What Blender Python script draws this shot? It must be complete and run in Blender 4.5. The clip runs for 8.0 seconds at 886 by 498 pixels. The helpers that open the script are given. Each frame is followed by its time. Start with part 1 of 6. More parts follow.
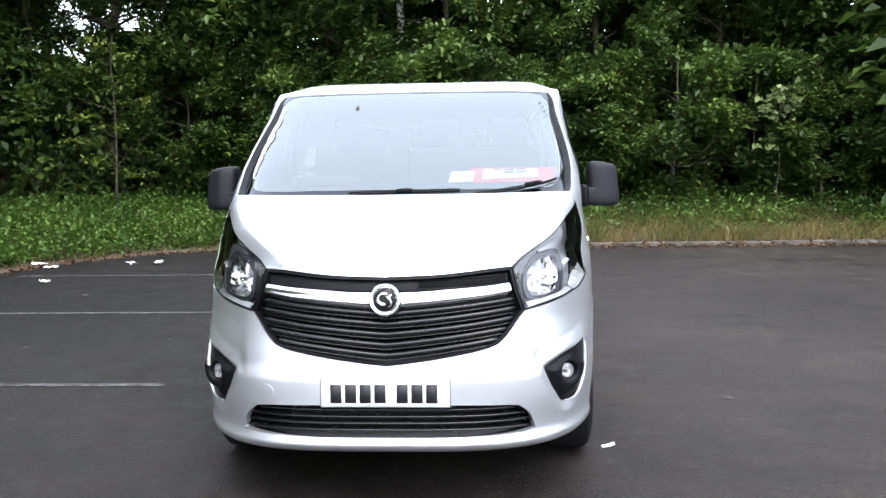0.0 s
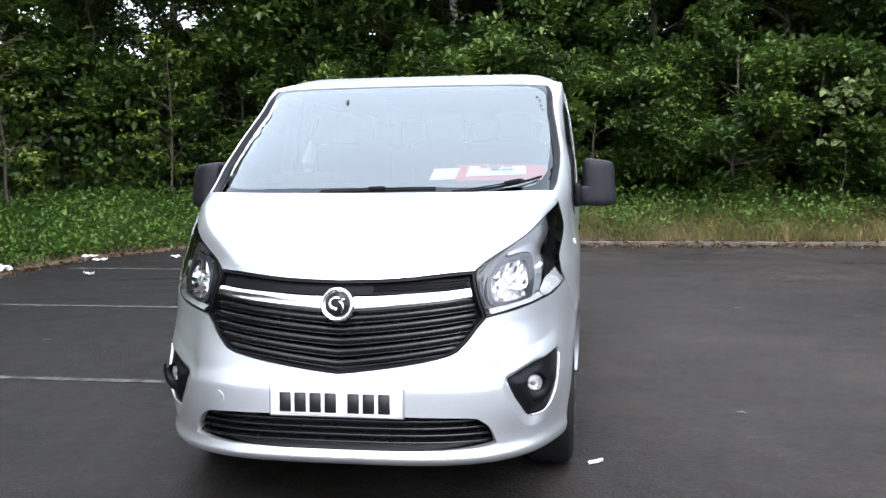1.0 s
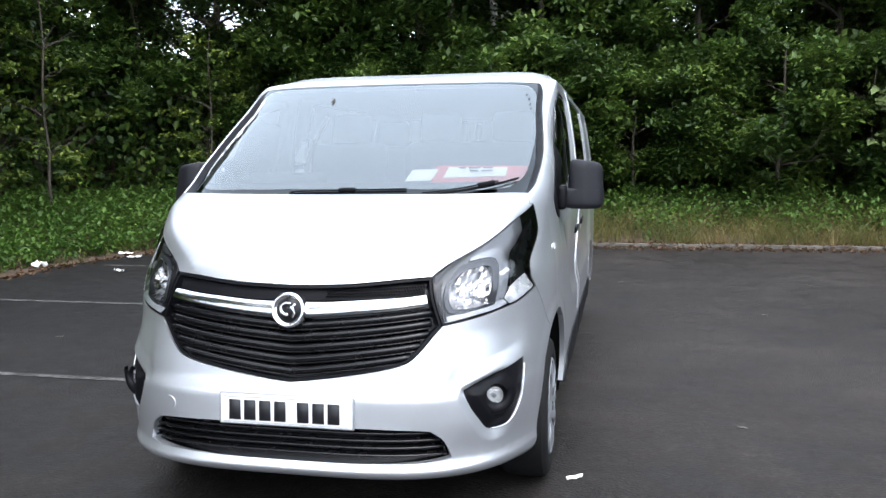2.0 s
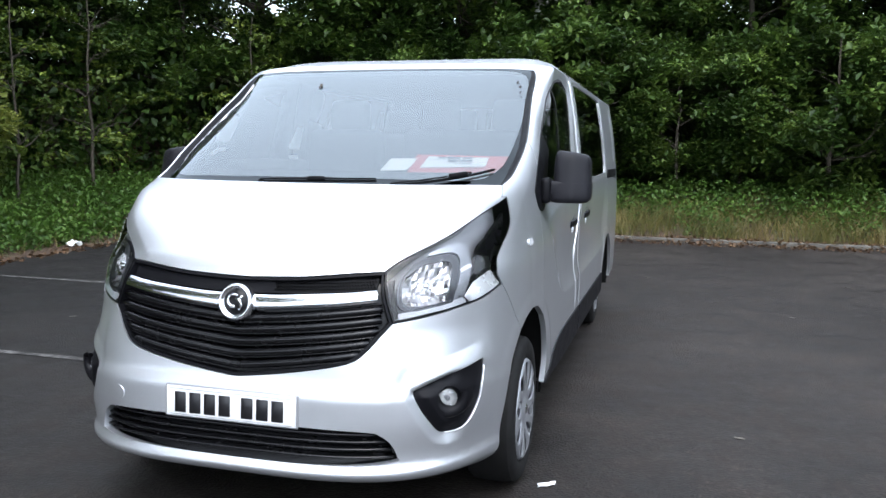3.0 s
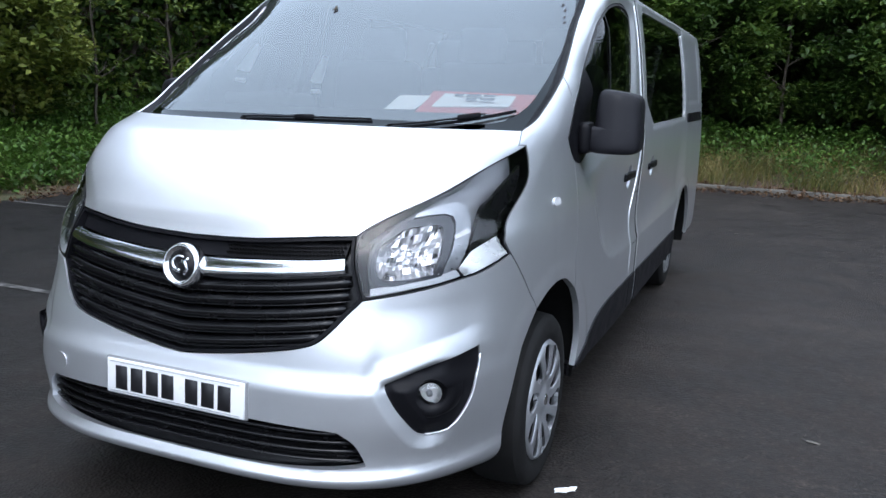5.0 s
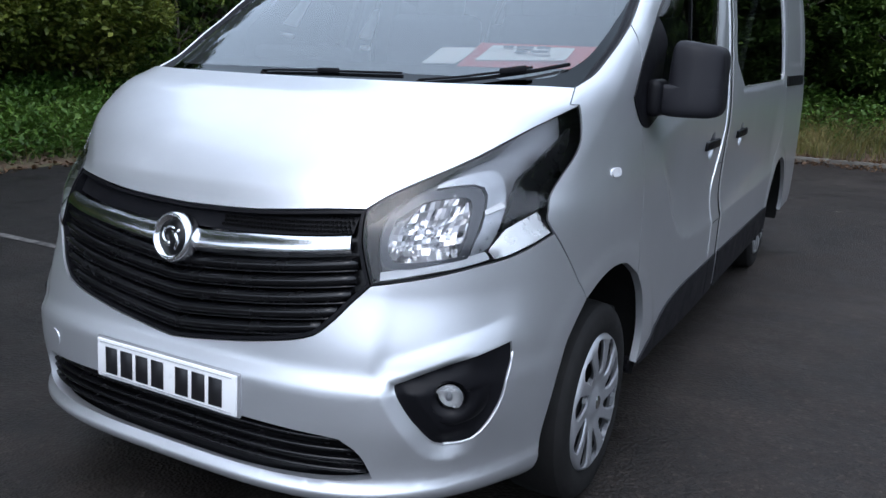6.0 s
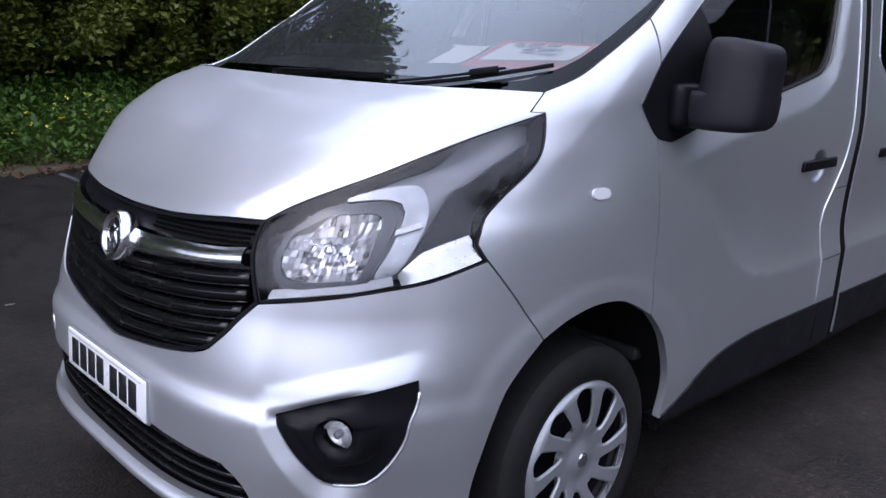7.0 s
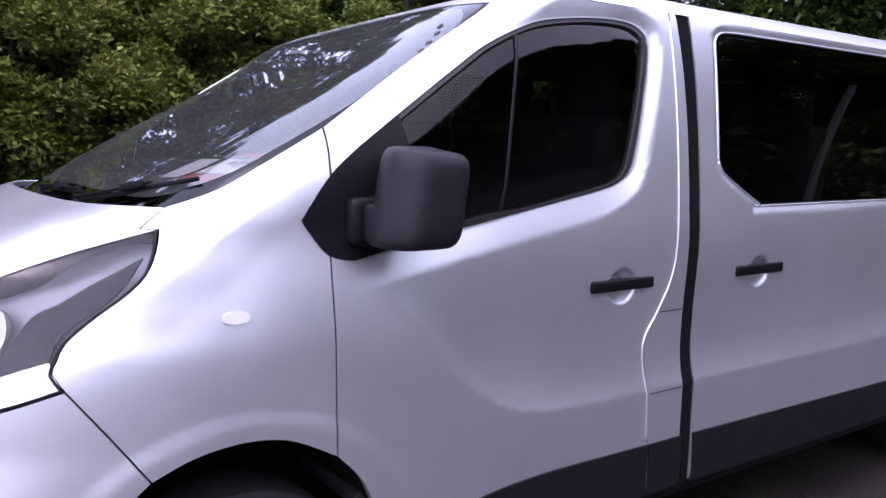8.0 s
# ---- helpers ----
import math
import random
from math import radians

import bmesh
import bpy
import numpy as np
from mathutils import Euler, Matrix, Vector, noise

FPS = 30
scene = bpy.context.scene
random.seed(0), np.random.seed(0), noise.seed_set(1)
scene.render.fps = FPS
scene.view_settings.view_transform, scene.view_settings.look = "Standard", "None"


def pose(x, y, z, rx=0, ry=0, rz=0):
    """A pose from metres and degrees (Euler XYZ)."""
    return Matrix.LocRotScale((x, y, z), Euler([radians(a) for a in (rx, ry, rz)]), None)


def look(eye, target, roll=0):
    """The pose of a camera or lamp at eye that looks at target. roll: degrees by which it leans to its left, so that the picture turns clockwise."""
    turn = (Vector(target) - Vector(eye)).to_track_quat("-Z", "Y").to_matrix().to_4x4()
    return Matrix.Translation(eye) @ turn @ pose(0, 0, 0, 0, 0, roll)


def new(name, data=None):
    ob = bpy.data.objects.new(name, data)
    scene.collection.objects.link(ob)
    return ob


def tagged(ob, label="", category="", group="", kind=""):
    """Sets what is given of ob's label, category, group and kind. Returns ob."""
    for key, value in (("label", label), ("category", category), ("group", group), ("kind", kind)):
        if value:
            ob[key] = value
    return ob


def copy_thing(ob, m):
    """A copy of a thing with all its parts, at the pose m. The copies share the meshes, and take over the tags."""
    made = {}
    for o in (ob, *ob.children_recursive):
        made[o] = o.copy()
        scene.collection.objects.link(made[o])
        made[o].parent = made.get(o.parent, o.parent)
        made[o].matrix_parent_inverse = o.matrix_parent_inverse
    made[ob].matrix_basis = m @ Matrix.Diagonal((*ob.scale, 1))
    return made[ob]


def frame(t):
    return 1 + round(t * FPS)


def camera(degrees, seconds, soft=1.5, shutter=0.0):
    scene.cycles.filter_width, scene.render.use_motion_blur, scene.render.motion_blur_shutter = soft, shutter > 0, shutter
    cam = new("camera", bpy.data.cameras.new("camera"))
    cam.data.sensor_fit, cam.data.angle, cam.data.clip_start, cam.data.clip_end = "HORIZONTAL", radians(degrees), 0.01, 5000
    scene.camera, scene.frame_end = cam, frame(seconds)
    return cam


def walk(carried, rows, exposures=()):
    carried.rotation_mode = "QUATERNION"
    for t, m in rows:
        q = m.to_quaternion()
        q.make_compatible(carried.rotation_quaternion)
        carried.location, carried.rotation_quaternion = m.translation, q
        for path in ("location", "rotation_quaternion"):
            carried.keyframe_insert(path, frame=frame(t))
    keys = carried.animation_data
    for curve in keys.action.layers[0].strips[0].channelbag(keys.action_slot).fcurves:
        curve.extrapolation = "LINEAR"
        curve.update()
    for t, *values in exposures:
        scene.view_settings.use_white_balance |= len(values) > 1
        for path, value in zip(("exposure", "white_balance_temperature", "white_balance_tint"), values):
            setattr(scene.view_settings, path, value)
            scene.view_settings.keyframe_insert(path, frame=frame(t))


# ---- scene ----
from mathutils.geometry import delaunay_2d_cdt

cam = camera(57.5, 8.0)
PATH = [
    (0, (0.412, -3.179, 1.428), (0.306, -1.191, 1.229), -0.8),
    (0.5, (0.594, -3.003, 1.443), (0.454, -1.017, 1.252), -0.5),
    (1, (0.836, -2.943, 1.431), (0.559, -0.974, 1.223), -0.6),
    (2.5, (1.32, -2.619, 1.44), (0.868, -0.683, 1.226), 0.1),
    (3, (1.489, -2.515, 1.444), (0.956, -0.603, 1.205), 0.7),
    (3.5, (1.612, -2.449, 1.444), (1.016, -0.557, 1.191), 1.0),
    (4, (1.622, -2.29, 1.433), (0.989, -0.412, 1.163), 0.9),
    (4.2, (1.603, -2.203, 1.432), (0.977, -0.324, 1.154), 1.3),
    (5.3, (1.629, -1.747, 1.451), (0.842, 0.043, 1.031), 1.7),
    (5.5, (1.6, -1.689, 1.418), (0.789, 0.09, 0.998), 1.6),
    (6, (1.616, -1.433, 1.397), (0.69, 0.275, 0.921), 1.9),
    (6.5, (1.707, -1.125, 1.384), (0.633, 0.484, 0.878), 2.4),
    (7, (2.089, -0.758, 1.417), (0.692, 0.584, 0.922), 1.9),
    (7.2, (2.178, -0.585, 1.475), (0.739, 0.728, 1.02), 3.0),
    (7.5, (2.375, -0.255, 1.423), (0.857, 1.017, 1.145), 1.9),
    (7.7, (2.494, -0.064, 1.471), (0.938, 1.165, 1.212), 2.3),
    (8, (2.643, 0.252, 1.439), (1.021, 1.398, 1.204), 1.0),
]
EXPOSURES = [(0, 0.60, 6500, 14), (1.0, 0.43, 6450, 13), (2.5, 0.18, 6280, 12), (4.0, -0.06, 6100, 11), (5.5, -0.46, 5890, 12), (6.5, -0.70, 5900, 16), (7.0, -0.66, 5980, 24), (7.5, -0.40, 6060, 34), (8.0, -0.10, 6080, 40)]
walk(cam, [(t, look(eye, target, roll)) for t, eye, target, roll in PATH], EXPOSURES)

# ---------------------------------------------------------------- sky and light
world = bpy.data.worlds.new("overcast_sky")
scene.world = world
world.use_nodes = True
wn = world.node_tree
sky = wn.nodes.new("ShaderNodeTexSky")
sky.sky_type, sky.sun_disc = "NISHITA", False
sky.sun_elevation, sky.sun_rotation = radians(60), radians(165)
sky.air_density, sky.dust_density, sky.ozone_density = 1.0, 6.0, 1.0
grey = wn.nodes.new("ShaderNodeHueSaturation")
grey.inputs["Saturation"].default_value = 0.30
cloud = wn.nodes.new("ShaderNodeMix")
cloud.data_type, cloud.blend_type = "RGBA", "ADD"
cloud.inputs[0].default_value = 1.0
cloud.inputs[7].default_value = (12.6, 14.2, 16.2, 1)  # an even layer of cloud
wn.links.new(sky.outputs["Color"], grey.inputs["Color"])
wn.links.new(grey.outputs["Color"], cloud.inputs[6])
wn.links.new(cloud.outputs[2], wn.nodes["Background"].inputs["Color"])
wn.nodes["Background"].inputs["Strength"].default_value = 0.15
sun = new("sun", bpy.data.lights.new("sun", "SUN"))
sun.data.energy, sun.data.angle, sun.data.color = 0.7, radians(30), (1.0, 0.97, 0.93)
sun.matrix_world = look((0, 0, 30), (-0.15 * 30, 0.56 * 30, 0))


# ---------------------------------------------------------------- materials
def material(name):
    m = bpy.data.materials.new(name)
    m.use_nodes = True
    return m, m.node_tree, m.node_tree.nodes["Principled BSDF"]


def node(tree, kind, **inputs):
    n = tree.nodes.new(kind)
    for key, value in inputs.items():
        n.inputs[key.replace("_", " ")].default_value = value
    return n


def ramp(tree, source, *stops):
    r = tree.nodes.new("ShaderNodeValToRGB")
    tree.links.new(source, r.inputs["Fac"])
    while len(r.color_ramp.elements) < len(stops):
        r.color_ramp.elements.new(0.5)
    for e, (at, colour) in zip(r.color_ramp.elements, stops):
        e.position = at
        e.color = (*colour, 1) if len(colour) == 3 else colour
    return r.outputs["Color"]


def noise_of(tree, scale, detail=4, rough=0.6, vector=None):
    n = node(tree, "ShaderNodeTexNoise", Scale=scale, Detail=detail, Roughness=rough)
    if vector is None:
        vector = tree.nodes.new("ShaderNodeTexCoord").outputs["Object"]
    tree.links.new(vector, n.inputs["Vector"])
    return n.outputs["Fac"]


def bump(tree, shader, height, strength, distance=0.01):
    b = node(tree, "ShaderNodeBump", Strength=strength, Distance=distance)
    tree.links.new(height, b.inputs["Height"])
    tree.links.new(b.outputs["Normal"], shader.inputs["Normal"])
    return b


def surface(name, colour, rough, metal=0.0, vary=0.12, scale=6.0, grain=0.0, grain_scale=400.0, coat=0.0, rough_vary=0.08, spec=0.5):
    """A painted, plastic or metal surface with slight patches of tone and wear and a fine grain."""
    m, tree, p = material(name)
    dark = [c * (1 - vary) for c in colour]
    light = [min(1, c * (1 + vary)) for c in colour]
    patches = noise_of(tree, scale, 5)
    tree.links.new(ramp(tree, patches, (0.3, dark), (0.7, light)), p.inputs["Base Color"])
    r = ramp(tree, noise_of(tree, scale * 2.3, 5), (0.3, (max(0.02, rough - rough_vary),) * 3), (0.7, (min(1, rough + rough_vary),) * 3))
    tree.links.new(r, p.inputs["Roughness"])
    p.inputs["Metallic"].default_value = metal
    p.inputs["Specular IOR Level"].default_value = spec
    p.inputs["Coat Weight"].default_value = coat
    p.inputs["Coat Roughness"].default_value = 0.04
    if grain:
        bump(tree, p, noise_of(tree, grain_scale, 2), grain, 0.002)
    return m


def silver_paint():
    m, tree, p = material("silver_metallic_paint")
    flake = noise_of(tree, 900, 1)
    film = noise_of(tree, 3.0, 6, 0.65)
    tree.links.new(ramp(tree, film, (0.25, (0.68, 0.70, 0.73)), (0.75, (0.74, 0.76, 0.79))), p.inputs["Base Color"])
    tree.links.new(ramp(tree, film, (0.2, (0.41,) * 3), (0.8, (0.48,) * 3)), p.inputs["Roughness"])
    p.inputs["Metallic"].default_value = 0.88
    p.inputs["Coat Weight"].default_value = 0.8
    p.inputs["Coat Roughness"].default_value = 0.05
    bump(tree, p, flake, 0.04, 0.001)
    return m


def glass(name, tint, ior=1.5, dirt=0.0, sheen=(1, 1, 1)):
    """A thin pane: tinted see-through with a mirror-like gloss by Fresnel, and a little dust."""
    m = bpy.data.materials.new(name)
    m.use_nodes = True
    t = m.node_tree
    t.nodes.clear()
    out = t.nodes.new("ShaderNodeOutputMaterial")
    clear, gloss, mix, fres = t.nodes.new("ShaderNodeBsdfTransparent"), t.nodes.new("ShaderNodeBsdfGlossy"), t.nodes.new("ShaderNodeMixShader"), t.nodes.new("ShaderNodeFresnel")
    clear.inputs["Color"].default_value = (*tint, 1)
    gloss.inputs["Roughness"].default_value = 0.02
    gloss.inputs["Color"].default_value = (*sheen, 1)
    fres.inputs["IOR"].default_value = ior
    t.links.new(fres.outputs[0], mix.inputs[0])
    t.links.new(clear.outputs[0], mix.inputs[1])
    t.links.new(gloss.outputs[0], mix.inputs[2])
    last = mix
    if dirt:
        haze, more = t.nodes.new("ShaderNodeBsdfDiffuse"), t.nodes.new("ShaderNodeMixShader")
        haze.inputs["Color"].default_value = (0.5, 0.53, 0.56, 1)
        amount = ramp(t, noise_of(t, 3, 4, 0.6), (0.35, (dirt * 0.6,) * 3), (0.75, (dirt,) * 3))
        t.links.new(amount, more.inputs[0])
        t.links.new(mix.outputs[0], more.inputs[1])
        t.links.new(haze.outputs[0], more.inputs[2])
        last = more
    t.links.new(last.outputs[0], out.inputs["Surface"])
    return m


def leaf_paint(name, dark, mid, light):
    """Leaves that differ one from the next and, more broadly, from spray to spray."""
    m, tree, p = material(name)
    geo = tree.nodes.new("ShaderNodeNewGeometry")
    broad = noise_of(tree, 1.1, 3, 0.6, geo.outputs["Position"])
    mixed = tree.nodes.new("ShaderNodeMix")
    mixed.inputs[0].default_value = 0.55
    tree.links.new(geo.outputs["Random Per Island"], mixed.inputs[2])
    spread = node(tree, "ShaderNodeMapRange")
    for key, value in (("From Min", 0.32), ("From Max", 0.68)):
        spread.inputs[key].default_value = value
    tree.links.new(broad, spread.inputs["Value"])
    tree.links.new(spread.outputs[0], mixed.inputs[3])
    tone = ramp(tree, mixed.outputs[0], (0.12, dark), (0.5, mid), (0.85, light), (1.0, [c * 1.5 for c in light]))
    tree.links.new(tone, p.inputs["Base Color"])
    p.inputs["Roughness"].default_value = 0.45
    p.inputs["Specular IOR Level"].default_value = 0.28
    trans, add = tree.nodes.new("ShaderNodeBsdfTranslucent"), tree.nodes.new("ShaderNodeMixShader")
    tree.links.new(tone, trans.inputs["Color"])
    add.inputs[0].default_value = 0.28
    out = tree.nodes["Material Output"]
    tree.links.new(p.outputs[0], add.inputs[1])
    tree.links.new(trans.outputs[0], add.inputs[2])
    tree.links.new(add.outputs[0], out.inputs["Surface"])
    return m


def asphalt_paint():
    m, tree, p = material("damp_asphalt")
    where = tree.nodes.new("ShaderNodeTexCoord").outputs["Object"]
    big = noise_of(tree, 0.30, 7, 0.66, where)
    mid = noise_of(tree, 2.6, 7, 0.7, where)
    fine = noise_of(tree, 28, 4, 0.7, where)
    stone = node(tree, "ShaderNodeTexVoronoi", Scale=80.0)
    tree.links.new(where, stone.inputs["Vector"])
    colour = ramp(tree, big, (0.33, (0.0072, 0.0056, 0.0046)), (0.5, (0.0116, 0.0092, 0.0077)), (0.68, (0.0195, 0.0160, 0.0135)))
    drawn = tree.nodes.new("ShaderNodeMapping")
    drawn.inputs["Scale"].default_value = (0.35, 2.4, 1.0)
    tree.links.new(where, drawn.inputs["Vector"])
    streak = noise_of(tree, 1.3, 6, 0.65, drawn.outputs["Vector"])  # sweeping tyre marks
    for source, share, stops in ((streak, 0.45, ((0.34, (0.66,) * 3), (0.66, (1.38,) * 3))), (mid, 0.75, ((0.35, (0.62,) * 3), (0.65, (1.35,) * 3))), (fine, 0.8, ((0.35, (0.55,) * 3), (0.7, (1.6,) * 3))), (stone.outputs["Color"], 0.8, ((0.0, (0.5,) * 3), (0.75, (1.0,) * 3), (0.97, (2.6,) * 3)))):
        mixed = tree.nodes.new("ShaderNodeMix")
        mixed.data_type, mixed.blend_type = "RGBA", "MULTIPLY"
        mixed.inputs[0].default_value = share
        tree.links.new(colour, mixed.inputs[6])
        tree.links.new(ramp(tree, source, *stops), mixed.inputs[7])
        colour = mixed.outputs[2]
    # the tone runs from darker at -x to lighter at +x, with a wandering border
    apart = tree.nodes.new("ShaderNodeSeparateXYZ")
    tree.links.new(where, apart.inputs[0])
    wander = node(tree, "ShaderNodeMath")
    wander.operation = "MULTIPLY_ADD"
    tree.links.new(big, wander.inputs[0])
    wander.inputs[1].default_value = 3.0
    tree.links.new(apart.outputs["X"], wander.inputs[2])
    side_tone = node(tree, "ShaderNodeMapRange")
    side_tone.inputs["From Min"].default_value, side_tone.inputs["From Max"].default_value = -1.2, 3.2
    tree.links.new(wander.outputs[0], side_tone.inputs["Value"])
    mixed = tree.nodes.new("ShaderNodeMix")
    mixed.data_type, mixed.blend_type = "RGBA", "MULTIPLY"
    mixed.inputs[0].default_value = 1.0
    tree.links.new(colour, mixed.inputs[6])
    tree.links.new(ramp(tree, side_tone.outputs[0], (0.0, (0.62,) * 3), (1.0, (1.8,) * 3)), mixed.inputs[7])
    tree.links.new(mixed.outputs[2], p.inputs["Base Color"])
    tree.links.new(ramp(tree, mid, (0.3, (0.45,) * 3), (0.62, (0.82,) * 3)), p.inputs["Roughness"])
    p.inputs["Specular IOR Level"].default_value = 0.31
    bump(tree, p, stone.outputs["Distance"], 0.65, 0.006)
    return m


def soil_paint():
    m, tree, p = material("brown_soil_and_litter")
    a = noise_of(tree, 1.3, 8, 0.7)
    tree.links.new(ramp(tree, a, (0.3, (0.030, 0.022, 0.015)), (0.5, (0.075, 0.045, 0.026)), (0.62, (0.05, 0.055, 0.02)), (0.8, (0.11, 0.07, 0.04))), p.inputs["Base Color"])
    p.inputs["Roughness"].default_value = 0.95
    bump(tree, p, noise_of(tree, 30, 6), 0.8, 0.03)
    return m


def worn_line_paint():
    m, tree, p = material("worn_white_road_paint")
    wear = noise_of(tree, 9, 8, 0.75)
    tree.links.new(ramp(tree, wear, (0.42, (0.022, 0.020, 0.018)), (0.58, (0.105, 0.10, 0.096)), (0.78, (0.21, 0.205, 0.20))), p.inputs["Base Color"])
    p.inputs["Roughness"].default_value = 0.8
    return m


def bark_paint(name, dark, light):
    m, tree, p = material(name)
    tree.links.new(ramp(tree, noise_of(tree, 14, 8, 0.7), (0.3, dark), (0.7, light)), p.inputs["Base Color"])
    p.inputs["Roughness"].default_value = 0.9
    bump(tree, p, noise_of(tree, 40, 5), 0.7, 0.01)
    return m


def misted():
    """A milky film that only partly covers the glass."""
    m, tree, p = material("milky_film")
    p.inputs["Base Color"].default_value = (0.85, 0.85, 0.87, 1)
    p.inputs["Roughness"].default_value = 0.6
    tree.links.new(ramp(tree, noise_of(tree, 26, 6, 0.7), (0.36, (0.25,) * 3), (0.56, (0.95,) * 3)), p.inputs["Alpha"])
    return m


SILVER = silver_paint()
FILM = misted()
BLACK = surface("black_moulded_plastic", (0.006, 0.006, 0.0075), 0.45, grain=0.15, spec=0.12)
GLOSS_BLACK = surface("gloss_black_plastic", (0.005, 0.005, 0.006), 0.22, spec=0.25)
SLAT = surface("dark_grille_plastic", (0.0045, 0.0045, 0.0054), 0.24, vary=0.2, spec=0.42)
CLADDING = surface("grey_black_cladding", (0.008, 0.008, 0.010), 0.55, grain=0.2, vary=0.2, spec=0.22)
MIRROR_PLASTIC = surface("charcoal_grained_plastic", (0.011, 0.011, 0.014), 0.5, grain=0.3, spec=0.2)
RUBBER = surface("black_rubber", (0.014, 0.014, 0.015), 0.6, vary=0.3)
TYRE = surface("tyre_rubber", (0.009, 0.0088, 0.0088), 0.75, spec=0.25, vary=0.3, grain=0.2, grain_scale=120)
LINER = surface("wheel_arch_liner", (0.006, 0.006, 0.006), 0.9, spec=0.1)
TRIM = surface("dark_cabin_trim", (0.014, 0.0145, 0.016), 0.75, vary=0.2)
FABRIC = surface("grey_seat_fabric", (0.018, 0.0185, 0.021), 0.9, vary=0.25, scale=30)
CHROME = surface("chrome", (0.85, 0.86, 0.88), 0.19, metal=1.0, vary=0.02, rough_vary=0.02)
REFLECTOR = surface("lamp_reflector", (0.90, 0.90, 0.92), 0.30, metal=1.0, vary=0.03)
LAMP_GREY = surface("lamp_bezel_grey", (0.30, 0.305, 0.32), 0.38, metal=0.4)
LAMP_WHITE = surface("bright_lamp_white", (0.92, 0.93, 0.95), 0.25, vary=0.03)
LAMP_MID = surface("lamp_bezel_mid_grey", (0.075, 0.078, 0.088), 0.4, metal=0.3)
BRIGHT = surface("bright_lamp_mirror", (0.95, 0.95, 0.94), 0.25, metal=0.55, vary=0.03)
SATIN = surface("satin_lamp_silver", (0.42, 0.43, 0.45), 0.34, metal=0.8, vary=0.2, scale=25)
LAMP_DARK = surface("lamp_bezel_dark", (0.007, 0.007, 0.008), 0.3, spec=0.25)
WHITE_LENS = surface("white_lamp_plastic", (0.62, 0.63, 0.65), 0.2, vary=0.04)
CAP = surface("silver_wheel_trim", (0.36, 0.37, 0.39), 0.42, metal=0.6, vary=0.1, coat=0.3)
PLATE_WHITE = surface("reflective_white_plate", (0.78, 0.79, 0.80), 0.35, vary=0.03)
PLATE_BLACK = surface("plate_black", (0.012, 0.012, 0.014), 0.4)
PAPER = surface("white_paper", (0.80, 0.80, 0.80), 0.8, vary=0.03)
RED_CARD = surface("red_card", (0.55, 0.05, 0.035), 0.6, vary=0.05)
INK = surface("grey_ink", (0.10, 0.10, 0.13), 0.8)
CONCRETE = surface("weathered_concrete", (0.10, 0.093, 0.08), 0.9, vary=0.35, scale=4, grain=0.5, grain_scale=60)
WINDSCREEN = glass("windscreen_glass", (0.60, 0.64, 0.63), 2.2, 0.045, (0.88, 0.96, 1.0))
FRIT = glass("black_glass_border", (0.01, 0.01, 0.012), 1.38, 0.0, (0.88, 0.96, 1.0))
SIDE_GLASS = glass("side_glass", (0.40, 0.44, 0.43), 1.36)
DARK_GLASS = glass("dark_tinted_glass", (0.24, 0.26, 0.265), 1.35)
LENS = glass("clear_lamp_lens", (0.95, 0.955, 0.96), 1.46)
ASPHALT, SOIL, LINE = asphalt_paint(), soil_paint(), worn_line_paint()
LEAF_A = leaf_paint("broad_green_leaves", (0.013, 0.027, 0.006), (0.042, 0.084, 0.015), (0.125, 0.190, 0.036))
LEAF_B = leaf_paint("dark_evergreen_leaves", (0.040, 0.062, 0.010), (0.125, 0.165, 0.026), (0.28, 0.30, 0.068))
LEAF_C = leaf_paint("pale_maple_leaves", (0.10, 0.15, 0.05), (0.16, 0.21, 0.08), (0.24, 0.28, 0.12))
LEAF_D = leaf_paint("light_hornbeam_leaves", (0.030, 0.055, 0.008), (0.075, 0.115, 0.016), (0.17, 0.215, 0.036))
WEED = leaf_paint("weed_leaves", (0.028, 0.064, 0.010), (0.060, 0.125, 0.019), (0.10, 0.172, 0.030))
GRASS = leaf_paint("grass_blades", (0.055, 0.075, 0.018), (0.130, 0.130, 0.038), (0.24, 0.18, 0.075))
FLOWER = surface("yellow_petals", (0.65, 0.55, 0.06), 0.7)
BARK = bark_paint("brown_bark", (0.030, 0.024, 0.018), (0.085, 0.070, 0.052))
PALE_BARK = bark_paint("pale_bark", (0.28, 0.26, 0.23), (0.60, 0.58, 0.54))


# ---------------------------------------------------------------- mesh helpers
def thing(name, label, category, group="", kind="", at=(0, 0, 0)):
    ob = new(name)
    ob.location = at
    ob.empty_display_size = 0.2
    return tagged(ob, label, category, group, kind)


def part(name, shape, mat, parent=None, label=""):
    """Links a bmesh or a mesh as one mesh object under its thing."""
    if isinstance(shape, bmesh.types.BMesh):
        me = bpy.data.meshes.new(name)
        shape.to_mesh(me)
        shape.free()
    else:
        me = shape
    if mat is not None and not me.materials:
        me.materials.append(mat)
    ob = new(name, me)
    ob.parent = parent
    if label:
        ob["label"] = label
    return ob


def raw(name, verts, faces, smooth=False):
    me = bpy.data.meshes.new(name)
    me.from_pydata([tuple(map(float, v)) for v in verts], [], [tuple(map(int, f)) for f in faces])
    if smooth:
        me.shade_smooth()
    me.update()
    return me


